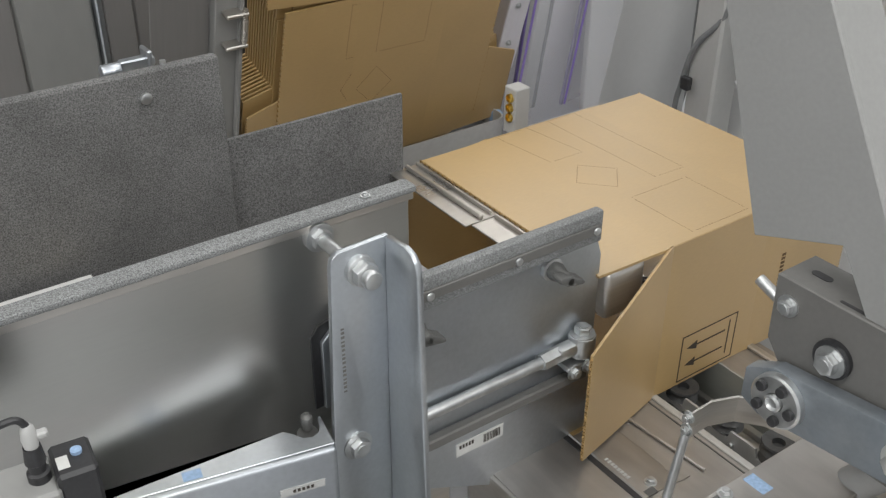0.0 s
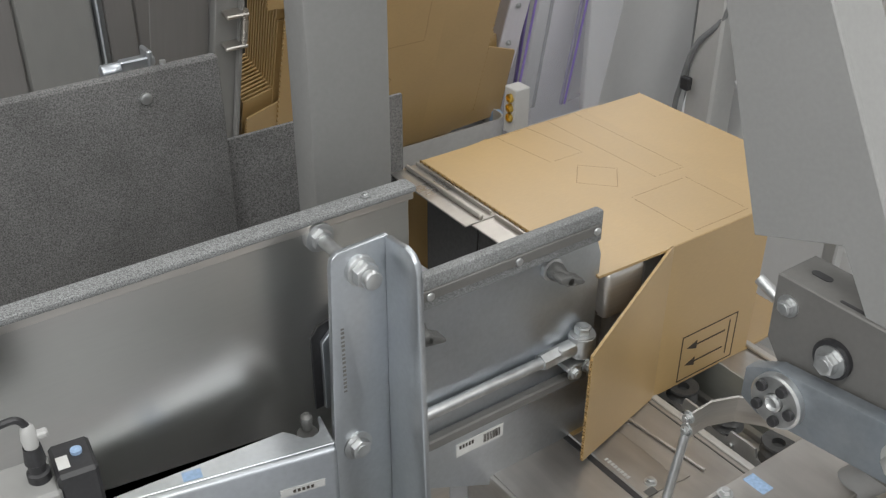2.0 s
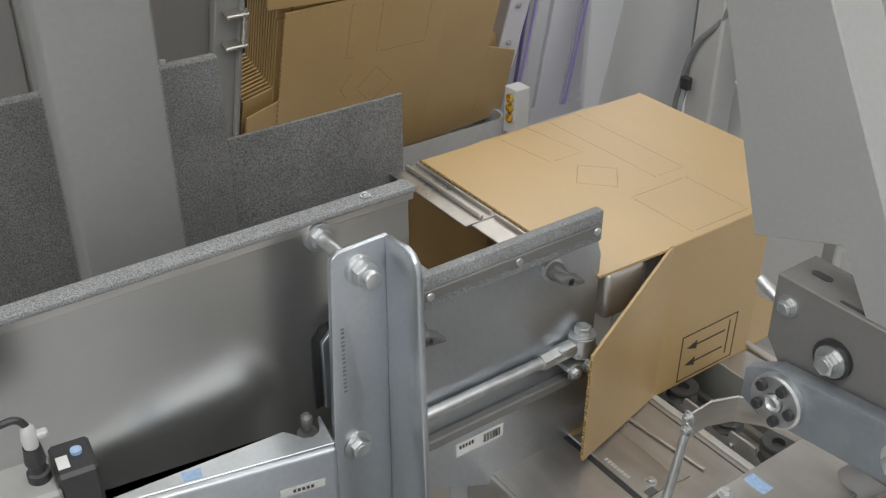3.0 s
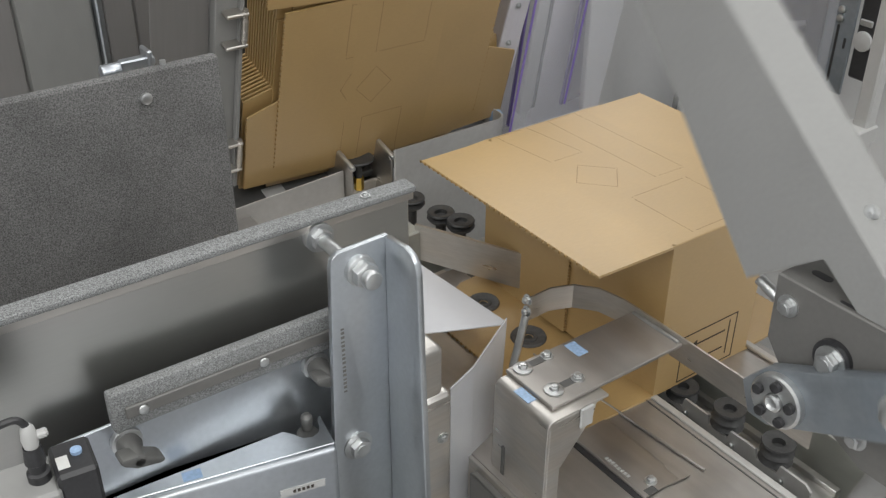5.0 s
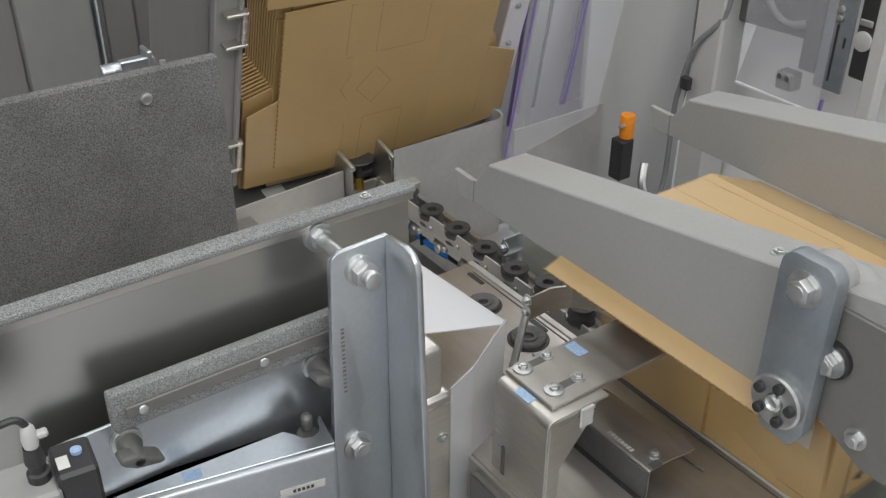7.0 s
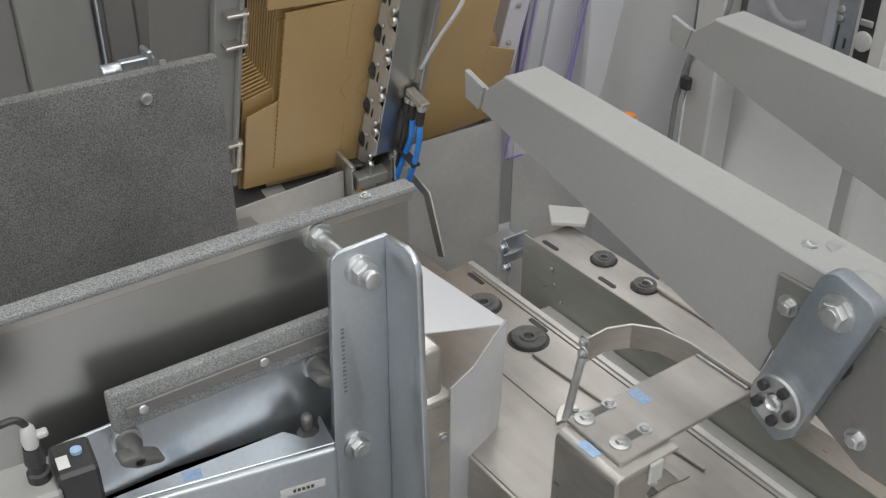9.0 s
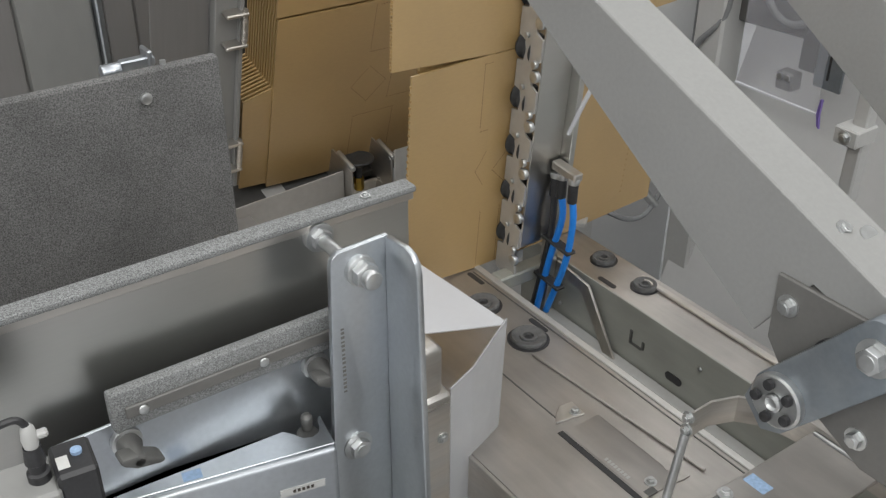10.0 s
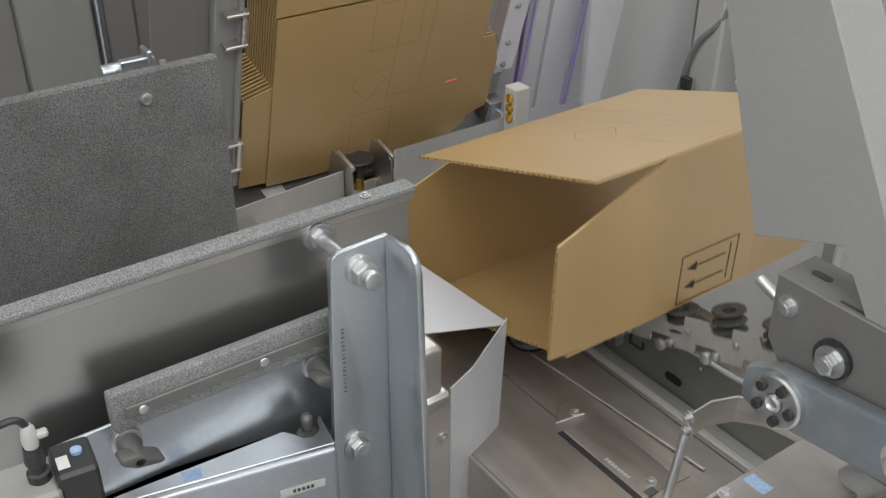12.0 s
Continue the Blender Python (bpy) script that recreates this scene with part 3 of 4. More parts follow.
tube(b, [(0.05, 0, 0.15), (0.07, -0.03, 0.135), (0.07, -0.12, 0.06), (0.07, -0.22, -0.03)], 0.022, 16)
part("rod_end", b, BLADE, crank, "pale grey rod end and push rod")


def folding_blade(x, label, h=1.0):
    t = thing("flap_folding_blade", label, "blade", "flap folding blades")
    front = [(0.0, 0.0), (0.605, 0.0), (0.618, 0.042), (0.565, 0.040), (0.535, 0.078), (0.0, 0.172), (-0.14, 0.1966), (-0.145, 0.15), (0.0, 0.115)]
    front = [(y, z * h) for y, z in front]
    part("front_web", prism(B(), front, "x", 0.0, 0.005, 0.001), BLADE, t)
    top = bx(B(), 0.0, 0.075, -0.142, 0.546, -0.0025, 0.0025, 0.002)
    ang = math.atan2(-0.094 * h, 0.535)
    bmesh.ops.transform(top, matrix=Matrix.Translation((0, 0.0, 0.172 * h)) @ Matrix.Rotation(ang, 4, "X"), verts=top.verts[:])
    part("top_flange", top, BLADE, t)
    part("bend", cyl(B(), (0.0065, -0.141, 0.1928 * h), (0.0065, 0.533, 0.0745 * h), 0.0066, 16), BLADE, t)
    part("rear_web", prism(B(), [(y, z * h) for y, z in ((0.05, 0.06), (0.53, 0.052), (0.53, 0.076), (0.0, 0.170), (0.0, 0.1))], "x", 0.070, 0.075, 0.001), BLADE, t)
    part("tip_tab", prism(B(), [(0.57, 0.0), (0.605, 0.0), (0.618, 0.042 * h), (0.57, 0.04 * h)], "x", -0.004, 0.0, 0.001), BLADE, t)
    part("bolt", hexbolt(B(), (0.03, 0.03, 0.168 * h), (0, 0, 1), 0.007, 0.004), CHROME, t)
    part("plug", cyl(B(), (0.052, 0.012, 0.166 * h), (0.052, 0.012, 0.173 * h), 0.012, 16), CHROME, t)
    return t


blade_front = folding_blade(-0.06, "light grey painted tapered steel folding blade")
blade_rear = folding_blade(0.27, "light grey painted folding blade behind the carton")

# ---- suction frame that pulls cartons from the magazine ----
picker = thing("carton_picker", "notched steel carton picker with black bellows cups", "carton picker")
edge = [(0.43, -0.004)]
for k in range(7):
    yc = 0.355 - 0.09 * k
    edge += [(yc + 0.022, -0.004), (yc + 0.018, -0.020), (yc - 0.018, -0.020), (yc - 0.022, -0.004)]
poly = edge + [(-0.25, -0.004), (-0.26, -0.012), (-0.26, -0.044)]
y = -0.23
while y < 0.36:
    poly += [(y, -0.044), (y + 0.008, -0.044), (y + 0.014, -0.060), (y + 0.052, -0.060), (y + 0.058, -0.044)]
    y += 0.09
poly += [(0.42, -0.06), (0.44, -0.04)]
part("notched_plate", prism(B(), poly, "x", 0.030, 0.034), TABSTEEL, picker, "notched steel plate")
part("cover_plate", bx(B(), 0.034, 0.100, -0.26, 0.36, -0.062, -0.058, 0.001), POLISHED, picker, "brushed cover plate")
part("angle_bar", prism(B(), [(-0.26, -0.080), (-0.26, -0.050), (0.54, -0.045), (0.54, -0.075), (0.20, -0.085)], "x", 0.100, 0.112, 0.001), POLISHED, picker, "bright angle bar")
part("brace", prism(B(), [(0.405, -0.080), (0.430, -0.080), (0.430, -0.150), (0.535, -0.239), (0.520, -0.258), (0.408, -0.165)], "x", 0.1125, 0.1175, 0.0008), SHEET, picker, "slanted steel brace")
b = tube(B(), [(0.10, 0.14, -0.075), (0.105, 0.06, -0.10), (0.115, -0.06, -0.14), (0.12, -0.2, -0.15), (0.12, -0.27, -0.13)], 0.004, 8)
part("clear_hose", b, PLASTIC, picker, "thin clear air hose")
for k in range(7):
    yc = 0.355 - 0.09 * k
    b = lathe(B(), [(0.011, -0.052), (0.011, -0.036), (0.025, -0.033), (0.015, -0.026), (0.025, -0.019), (0.015, -0.012), (0.025, -0.004), (0.024, -0.001), (0.010, -0.003), (0.009, -0.012)], (0.05, yc, 0.018 if k > 4 else 0.0), seg=22)
    part("suction_cup", b, RUBBER, picker, "black bellows suction cup")
    for x0, dy, dz, r in ((0.020, 0.030, -0.058, 0.010), (0.024, -0.028, -0.026, 0.005), (0.022, 0.012, -0.052, 0.007)):
        b = cyl(B(), (x0, yc + dy, dz), (0.030, yc + dy, dz), r, 14, None, 0.002)
        part("fitting", b, CHROME, picker, "bright screw fitting")
for m, line in ((BLACK, ((0.25, -0.076), (0.317, -0.080), (0.409, -0.073), (0.51, -0.060))), (BLUE, ((0.245, -0.092), (0.29, -0.103), (0.388, -0.086), (0.52, -0.070))),
                (BLUE, ((0.240, -0.120), (0.285, -0.130), (0.373, -0.126), (0.50, -0.096)))):
    part("air_hose", tube(B(), [(0.086, y, z) for y, z in line], 0.0062), m, picker)
    y, z = line[0]
    part("hose_fitting", cyl(B(), (0.086, y - 0.030, z + 0.002), (0.086, y + 0.008, z), 0.0088, 14, None, 0.002), BLACK, picker)
    part("fitting", cyl(B(), (0.086, y - 0.040, z + 0.003), (0.086, y - 0.028, z + 0.002), 0.0105, 14, None, 0.003), CHROME, picker, "bright screw fitting")
for y, z in ((0.345, -0.100), (0.43, -0.088)):
    part("cable_tie", bx(B(), 0.076, 0.096, y - 0.003, y + 0.003, z - 0.038, z + 0.034, 0.001), BLACK, picker, "black cable tie")
part("hose_block", bx(B(), 0.078, 0.098, 0.190, 0.206, -0.126, -0.066, 0.002), SHEET, picker, "small steel hose block")
b = bx(B(), 0.0, 0.13, 0.42, 0.45, -0.06, -0.03, 0.003)
part("hinge_block", b, OLIVE, picker)

# ---- side flap tuckers ----
def tucker(mirror):
    t = thing("flap_tucker", "bent stainless flap tucker on a slotted bracket", "flap tucker", "flap tuckers")
    part("arm_plate", bx(B(), -0.268, -0.032, -0.065, 0.032, 0.150, 0.156, 0.001), BED, t)
    b = B()
    strip = [(-0.030, -0.28), (-0.03, 0.0), (-0.03, 0.05), (-0.04, 0.095), (-0.065, 0.125), (-0.10, 0.138), (-0.142, 0.136)]
    outer = strip
    inner = [(x - 0.003, yy - 0.003) for x, yy in strip]
    prism(b, outer + inner[::-1], "z", 0.125, 0.165)
    part("curved_strip", b, SHEET, t, "curved steel strip")
    for zz in (0.145, 0.165):
        part("joint", hexbolt(B(), (-0.147, 0.132, zz), (-1, 0, 0), 0.006, 0.006), CHROME, t)
    part("pin", cyl(B(), (-0.152, 0.130, 0.14), (-0.185, 0.118, 0.052), 0.006, 14), CHROME, t, "round steel pin")
    skin = [(-0.289, -0.02), (-0.289, 0.138)] + [(-0.277 - 0.012 * math.cos(math.pi * k / 12), 0.138 + 0.012 * math.sin(math.pi * k / 12)) for k in range(1, 6)] + [(-0.277, 0.150), (-0.185, 0.150)]
    b = prism(B(), skin + [(-0.185, 0.146), (-0.276, 0.146), (-0.285, 0.137), (-0.285, -0.02)], "y", -0.081, 0.028, 0.0008)
    prism(b, [(-0.284, 0.1455), (-0.205, 0.1455), (-0.21, 0.125), (-0.262, 0.06), (-0.262, -0.02), (-0.284, -0.02)], "y", -0.0805, -0.077, 0.001)
    part("bracket", b, SHEET, t, "bent stainless bracket")
    for x, yy in ((-0.249, 0.019), (-0.205, 0.022), (-0.244, -0.039), (-0.202, -0.038)):
        part("bolt", hexbolt(B(), (x, yy, 0.156), (0, 0, 1), 0.0065, 0.005), CHROME, t)
    for x, yy in ((-0.249, 0.019), (-0.244, -0.039)):
        part("washer", cyl(B(), (x, yy, 0.156), (x, yy, 0.1585), 0.0135, 24, None, 0.0006), CHROME, t, "wide bright washer")
        part("slot", oblong(B(), x - 0.004, x + 0.052, yy - 0.0045, yy + 0.0075, "z", 0.1555, 0.1565), DARK, t, "dark oblong slot")
    part("weld_seam", cyl(B(), (-0.036, -0.060, 0.157), (-0.036, 0.028, 0.157), 0.0028, 8), CHROME, t, "rough weld seam")
    part("stop_tab", bx(B(), -0.236, -0.214, -0.0855, -0.081, 0.118, 0.150, 0.0015), PALE, t, "small pale stop tab")
    part("slot", oblong(B(), 0.000, 0.007, -0.01, 0.052, "x", -0.2902, -0.2888), DARK, t, "upright slot")
    b = bx(B(), -0.318, -0.290, -0.030, 0.040, -0.02, -0.012, 0.001)
    bx(b, -0.318, -0.314, -0.030, 0.040, -0.07, -0.012, 0.001)
    hexbolt(b, (-0.318, -0.005, -0.040), (-1, 0, 0), 0.006, 0.006)
    part("foot_bracket", b, HOUSING, t, "dark steel foot bracket")
    b = bx(B(), -0.170, -0.152, -0.004, 0.026, 0.156, 0.1564)
    part("sticker", b, STICKER, t, "small pale blue sticker")
    part("sticker", bx(B(), -0.284, -0.270, -0.035, -0.005, 0.15, 0.1508), STICKER, t)
    return t


tuck_near = tucker(False)

tuck_far = thing("far_flap_tucker", "bent stainless flap tucker with a black cup column", "flap tucker", "flap tuckers")
b = prism(B(), [(-0.10, 0.50), (-0.06, 0.42), (-0.02, 0.34), (0.0, 0.30), (0.003, 0.302), (-0.055, 0.425), (-0.095, 0.503)], "z", 0.03, 0.10)
part("curved_strip", b, SHEET, tuck_far)
part("bracket", bx(B(), -0.13, -0.09, 0.49, 0.54, -0.04, 0.09, 0.003), OLIVE, tuck_far)
for x, yy in ((-0.04, 0.60), (-0.026, 0.524), (-0.014, 0.479)):
    b = lathe(B(), [(0.009, 0.02), (0.010, 0.066), (0.022, 0.074), (0.026, 0.080), (0.018, 0.083), (0.026, 0.090), (0.024, 0.093), (0.012, 0.090), (0.011, 0.083)], (x, yy, 0.0), seg=22)
    part("cup", b, RUBBER, tuck_far, "black bellows cup")
part("link_bar", bx(B(), -0.10, 0.04, 0.50, 0.53, -0.02, 0.02, 0.003), OLIVE, tuck_far)

# ---- the product channel ----
ch = thing("channel_plate", "brushed stainless channel wall with a felt-topped edge", "guide wall")
b = bx(B(), -1.25, -0.410, 0.046, 0.050, 0.10, 0.464, 0.0008)
part("plate", b, POLISHED, ch)
part("felt_strip", bx(B(), -1.25, -0.404, 0.037, 0.062, 0.464, 0.472, 0.003, 2), FELTPALE, ch, "pale speckled felt strip")
part("edge_rail", bx(B(), -1.25, -0.406, 0.041, 0.046, 0.454, 0.464, 0.001), SHEET, ch)
b = hexbolt(B(), (-0.465, 0.048, 0.472), (0, 0, 1), 0.004, 0.002)
part("screw", b, CHROME, ch)
b = cyl(B(), (-0.529, 0.046, 0.447), (-0.529, 0.036, 0.447), 0.017, 24, None, 0.001)
cyl(b, (-0.529, 0.036, 0.447), (-0.529, 0.028, 0.447), 0.012, 6)
cyl(b, (-0.529, 0.03, 0.447), (-0.529, -0.03, 0.447), 0.0075, 18)
part("tie_rod", b, CHROME, ch, "bright threaded tie rod")
b = prism(B(), [(-0.546, 0.215), (-0.546, 0.318), (-0.536, 0.330), (-0.48, 0.345), (-0.48, 0.215)], "y", 0.0425, 0.046)
part("cutout", b, BLACK, ch, "dark cut-out in the plate")
b = prism(B(), [(-0.536, 0.215), (-0.536, 0.310), (-0.524, 0.322), (-0.48, 0.330), (-0.48, 0.215)], "y", 0.036, 0.0425, 0.001)
part("latch_tab", b, ZINC, ch, "zinc latch tab")

felt = thing("felt_guide", "tall guide wall lined with speckled grey felt", "guide wall")
b = bx(B(), -1.3, -0.472, 0.39, 0.408, 0.15, 0.53, 0.008, 3)
part("felt_lining", b, FELT, felt)
b = bx(B(), -1.3, -0.478, 0.408, 0.414, 0.15, 0.52, 0.001)
part("backing", b, SHEET, felt)
b = cyl(B(), (-0.577, 0.39, 0.495), (-0.577, 0.384, 0.495), 0.008, 18, None, 0.002)
part("screw", b, CHROME, felt)
b = cyl(B(), (-0.545, 0.40, 0.529), (-0.545, 0.40, 0.535), 0.004, 12)
part("screw", b, CHROME, felt)
b = cyl(B(), (-0.615, 0.43, 0.522), (-0.59, 0.43, 0.522), 0.011, 18, None, 0.002)
bx(b, -0.59, -0.545, 0.425, 0.44, 0.52, 0.533, 0.002)
bx(b, -0.556, -0.549, 0.42, 0.45, 0.510, 0.542, 0.002)
part("clamp", b, ZINC, felt, "zinc clamp fitting")

brk = thing("angle_post", "thick zinc-plated angle post with hex bolts", "bracket")
b = prism(B(), [(-0.572, 0.05), (-0.558, 0.455), (-0.556, 0.465), (-0.549, 0.471), (-0.494, 0.473), (-0.488, 0.473), (-0.488, 0.05)], "y", -0.036, -0.028, 0.002, 2)
part("web", b, ZINC, brk)
b = prism(B(), [(-0.036, 0.05), (-0.036, 0.473), (-0.072, 0.477), (-0.084, 0.474), (-0.091, 0.467), (-0.095, 0.455), (-0.105, 0.238), (-0.114, 0.05)], "x", -0.494, -0.486, 0.002, 2)
part("flange", b, ZINC, brk)
b = cyl(B(), (-0.526, -0.036, 0.446), (-0.526, -0.044, 0.446), 0.017, 24, None, 0.001)
cyl(b, (-0.526, -0.044, 0.446), (-0.526, -0.056, 0.446), 0.0145, 6, None, 0.001)
cyl(b, (-0.526, -0.056, 0.446), (-0.526, -0.068, 0.446), 0.0105, 18, None, 0.003)
part("nut", b, CHROME, brk, "bright hex nut on the rod end")
part("bolt", hexbolt(B(), (-0.537, -0.036, 0.213), (0, -1, 0), 0.0125, 0.009), CHROME, brk)
b = B()
for k in range(16):
    z = 0.295 + k * 0.0055
    bx(b, -0.5505, -0.5465, -0.0363, -0.036, z, z + (0.0032 if k % 3 else 0.0022))
part("stamped_number", b, HOUSING, brk, "row of stamped bars")

beam = thing("support_beam", "zinc-plated support beam with a notched top", "beam")
beam.matrix_basis = pose(-0.58, -0.02, 0.0, 0, 0, -12)
c12, s12 = math.cos(radians(12)), math.sin(radians(12))
back = [(-0.566, -0.004), (-0.571, -0.008), (-0.575, -0.020), (-0.581, -0.028), (-0.590, -0.031), (-0.599, -0.027), (-0.605, -0.015), (-0.613, -0.005), (-0.756, 0.003), (-1.0, 0.016)]
b = prism(B(), [((x + 0.58) * c12 - (y + 0.02) * s12, (x + 0.58) * s12 + (y + 0.02) * c12) for x, y in back] + [(-0.5, -0.032), (0.012, -0.032)], "z", 0.245, 0.2494, 0.001)
part("top_plate", b, ZINC, beam)
part("front_web", bx(B(), -0.5, 0.012, -0.042, -0.030, 0.08, 0.250, 0.0055, 5), ZINC, beam)
b = cyl(B(), (-0.008, 0.006, 0.215), (-0.008, 0.006, 0.240), 0.012, 16)
lathe(b, [(0.006, 0.252), (0.006, 0.260), (0.007, 0.263), (0.0065, 0.269), (0.003, 0.273)], (-0.008, 0.006, -0.006))
part("grease_nipple", b, DARK, beam, "dark ball-headed bolt")
part("sticker", bx(B(), -0.150, -0.130, -0.028, -0.014, 0.2494, 0.2500), STICKER, beam)
b = bx(B(), -0.055, -0.005, -0.0432, -0.042, 0.203, 0.213)
part("name_plate", b, PALE, beam, "small white nameplate")
b = B()
for k in range(5):
    bx(b, -0.041 + k * 0.005, -0.0378 + k * 0.005, -0.0437, -0.0432, 0.206, 0.210)
part("print", b, INK, beam)

valve = thing("solenoid_valve", "grey valve block with black coil and cable plug", "valve")
valve.matrix_basis = pose(-0.862, -0.10, 0.408, 0, 0, -6) @ Matrix.Diagonal((0.8, 0.8, 0.8, 1))
part("body", bx(B(), -0.12, 0.002, -0.03, 0.035, -0.12, -0.01, 0.004), DOORGREY, valve)
part("coil", bx(B(), 0.0, 0.042, -0.026, 0.03, -0.12, 0.004, 0.004), BLACK, valve, "black coil housing")
b = B()
for k in range(7):
    bx(b, 0.0055, 0.040, -0.028, -0.0262, -0.05 - k * 0.007, -0.046 - k * 0.007)
part("fins", b, RUBBER, valve)
part("print", bx(B(), 0.004, 0.016, -0.015, 0.005, 0.0042, 0.0046), LABEL, valve)
part("button", cyl(B(), (0.026, 0.005, 0.004), (0.026, 0.005, 0.008), 0.006, 18), STICKER, valve, "blue button")
b = lathe(B(), [(0.012, -0.012), (0.012, 0.0), (0.009, 0.002), (0.009, 0.012), (0.011, 0.014), (0.009, 0.034)], (-0.014, 0.0, 0.0), seg=18)
part("collar", b, BLACK, valve)
b = lathe(B(), [(0.007, 0.03), (0.009, 0.045), (0.007, 0.058), (0.004, 0.062)], (-0.014, 0.0, 0.0), seg=18)
bx(b, -0.010, 0.004, -0.005, 0.005, 0.042, 0.050, 0.002)
part("plug", b, PALE, valve, "pale grey plug")
part("cable", tube(B(), [(-0.014, 0.0, 0.06), (-0.025, 0.0, 0.072), (-0.06, 0.0, 0.065), (-0.1, 0.0, 0.05)], 0.004), BLACK, valve)

# white plastic guides at the channel mouth
gd = thing("plastic_funnel_guide", "white translucent plastic funnel guide plates", "guide")
b = prism(B(), [(-0.36, 0.36), (-0.165, 0.385), (-0.150, 0.18), (-0.155, 0.172), (-0.268, 0.222)], "z", 0.098, 0.101, 0.0006)
part("flat_guide", b, PLASTIC, gd)
b = B()
for quad in (((-0.345, 0.05, -0.13), (-0.30, 0.06, -0.13), (-0.30, 0.06, 0.155), (-0.345, 0.05, 0.145)), ((-0.30, 0.06, -0.13), (-0.235, 0.085, -0.08), (-0.225, 0.085, 0.19), (-0.30, 0.06, 0.155))):
    lo = [b.verts.new(q) for q in quad]
    hi = [b.verts.new((q[0] + 0.001, q[1] + 0.003, q[2])) for q in quad]
    b.faces.new(lo)
    b.faces.new(hi[::-1])
    for i in range(4):
        b.faces.new((lo[i], hi[i], hi[(i + 1) % 4], lo[(i + 1) % 4]))
part("upright_guide", b, FROSTED, gd)
b = bx(B(), -0.43, -0.355, 0.03, 0.12, -0.20, 0.16, 0.010, 3)
part("bracket", b, SHEET, gd, "rounded stainless bracket")
b = bx(B(), -0.355, -0.335, 0.055, 0.065, 0.10, 0.115, 0.002)
hexbolt(b, (-0.372, 0.03, 0.09), (0, -1, 0), 0.006, 0.003)
part("clip", b, CHROME, gd)

# ---- the moving funnel: side plates that slide into the carton mouth ----
fun = thing("sliding_funnel", "zinc-plated sliding funnel plates with felt edges and wing knobs", "funnel")
b = prism(B(), [(-0.518, 0.305), (-0.503, 0.334), (-0.145, 0.338), (-0.132, 0.30), (-0.132, -0.018), (-0.30, -0.02), (-0.46, 0.06), (-0.518, 0.06)], "y", 0.010, 0.014, 0.0008)
part("side_plate", b, ZINC, fun)
part("felt_edge", bx(B(), -0.445, -0.143, 0.001, 0.016, 0.328, 0.374, 0.003, 2), FELTPALE, fun, "speckled felt edge")
part("clamp_strip", bx(B(), -0.432, -0.150, -0.003, 0.001, 0.343, 0.357, 0.001), HOUSING, fun, "steel clamp strip")
for x in (-0.415, -0.285, -0.158):
    part("screw", cyl(B(), (x, -0.003, 0.350), (x, -0.007, 0.350), 0.0055, 16, None, 0.002), CHROME, fun)


def wing_knob(x, z):
    b = cyl(B(), (x, 0.010, z), (x, 0.002, z), 0.016, 20, None, 0.001)
    part("knob_washer", b, CHROME, fun)
    b = lathe(B(), [(0.012, 0.0), (0.013, 0.006), (0.009, 0.018), (0.008, 0.032), (0.005, 0.034)], (x, 0.002, z), (0, -1, 0), 20)
    prism(b, [(x - 0.019, z + 0.006), (x - 0.016, z + 0.010), (x, z + 0.008), (x + 0.022, z - 0.004), (x + 0.026, z - 0.010), (x + 0.021, z - 0.012), (x, z - 0.008), (x - 0.015, z + 0.0)], "y", -0.012, -0.032, 0.003, 2)
    part("wing_knob", b, DARK, fun, "dark grey wing knob")


wing_knob(-0.222, 0.312)
wing_knob(-0.435, 0.312)
b = cyl(B(), (-0.50, 0.0, 0.172), (-0.228, 0.0, 0.172), 0.008, 18)
part("push_rod", b, CHROME, fun, "bright push rod")
b = cyl(B(), (-0.235, 0.0, 0.172), (-0.205, 0.0, 0.174), 0.012, 6)
bx(b, -0.21, -0.155, -0.012, 0.008, 0.166, 0.186, 0.006, 2)
cyl(b, (-0.165, -0.002, 0.160), (-0.165, -0.002, 0.192), 0.019, 24, None, 0.002)
hexbolt(b, (-0.165, -0.002, 0.192), (0, 0, 1), 0.012, 0.010)
part("rod_end", b, CHROME, fun, "bright rod end with hex bolt")
b = bx(B(), -0.20, -0.14, -0.018, 0.010, 0.148, 0.156, 0.002)
hexbolt(b, (-0.19, -0.018, 0.148), (0, -1, 0), 0.008, 0.006)
hexbolt(b, (-0.165, -0.018, 0.150), (0, -1, 0), 0.008, 0.006)
part("rod_bracket", b, CHROME, fun)
part("slide_rail", bx(B(), -0.60, -0.15, -0.004, 0.010, 0.112, 0.128, 0.002), HOUSING, fun, "dark steel slide rail")
part("paper_label", bx(B(), -0.365, -0.287, 0.0088, 0.0098, 0.066, 0.088), LABEL, fun, "white barcode label")
b = B()
random.seed(4)
for k in range(11):
    bx(b, -0.320 + k * 0.0026, -0.3187 + k * 0.0026 + 0.0007 * random.random(), 0.0084, 0.0088, 0.070, 0.084)
for k in range(5):
    bx(b, -0.360 + k * 0.005, -0.3568 + k * 0.005, 0.0084, 0.0088, 0.078, 0.084)
part("print", b, INK, fun)
part("felt_wall", bx(B(), -0.62, -0.172, 0.420, 0.428, 0.10, 0.394, 0.003, 2), FELT, fun, "far funnel wall of speckled felt")
b = bx(B(), -0.199, -0.10, 0.219, 0.424, 0.2615, 0.2645, 0.0008)
bx(b, -0.172, -0.164, 0.220, 0.42, 0.2645, 0.272, 0.002)
bx(b, -0.150, -0.146, 0.225, 0.42, 0.2645, 0.271, 0.001)
part("top_guide", b, SHEET, fun, "brushed top guide plate")
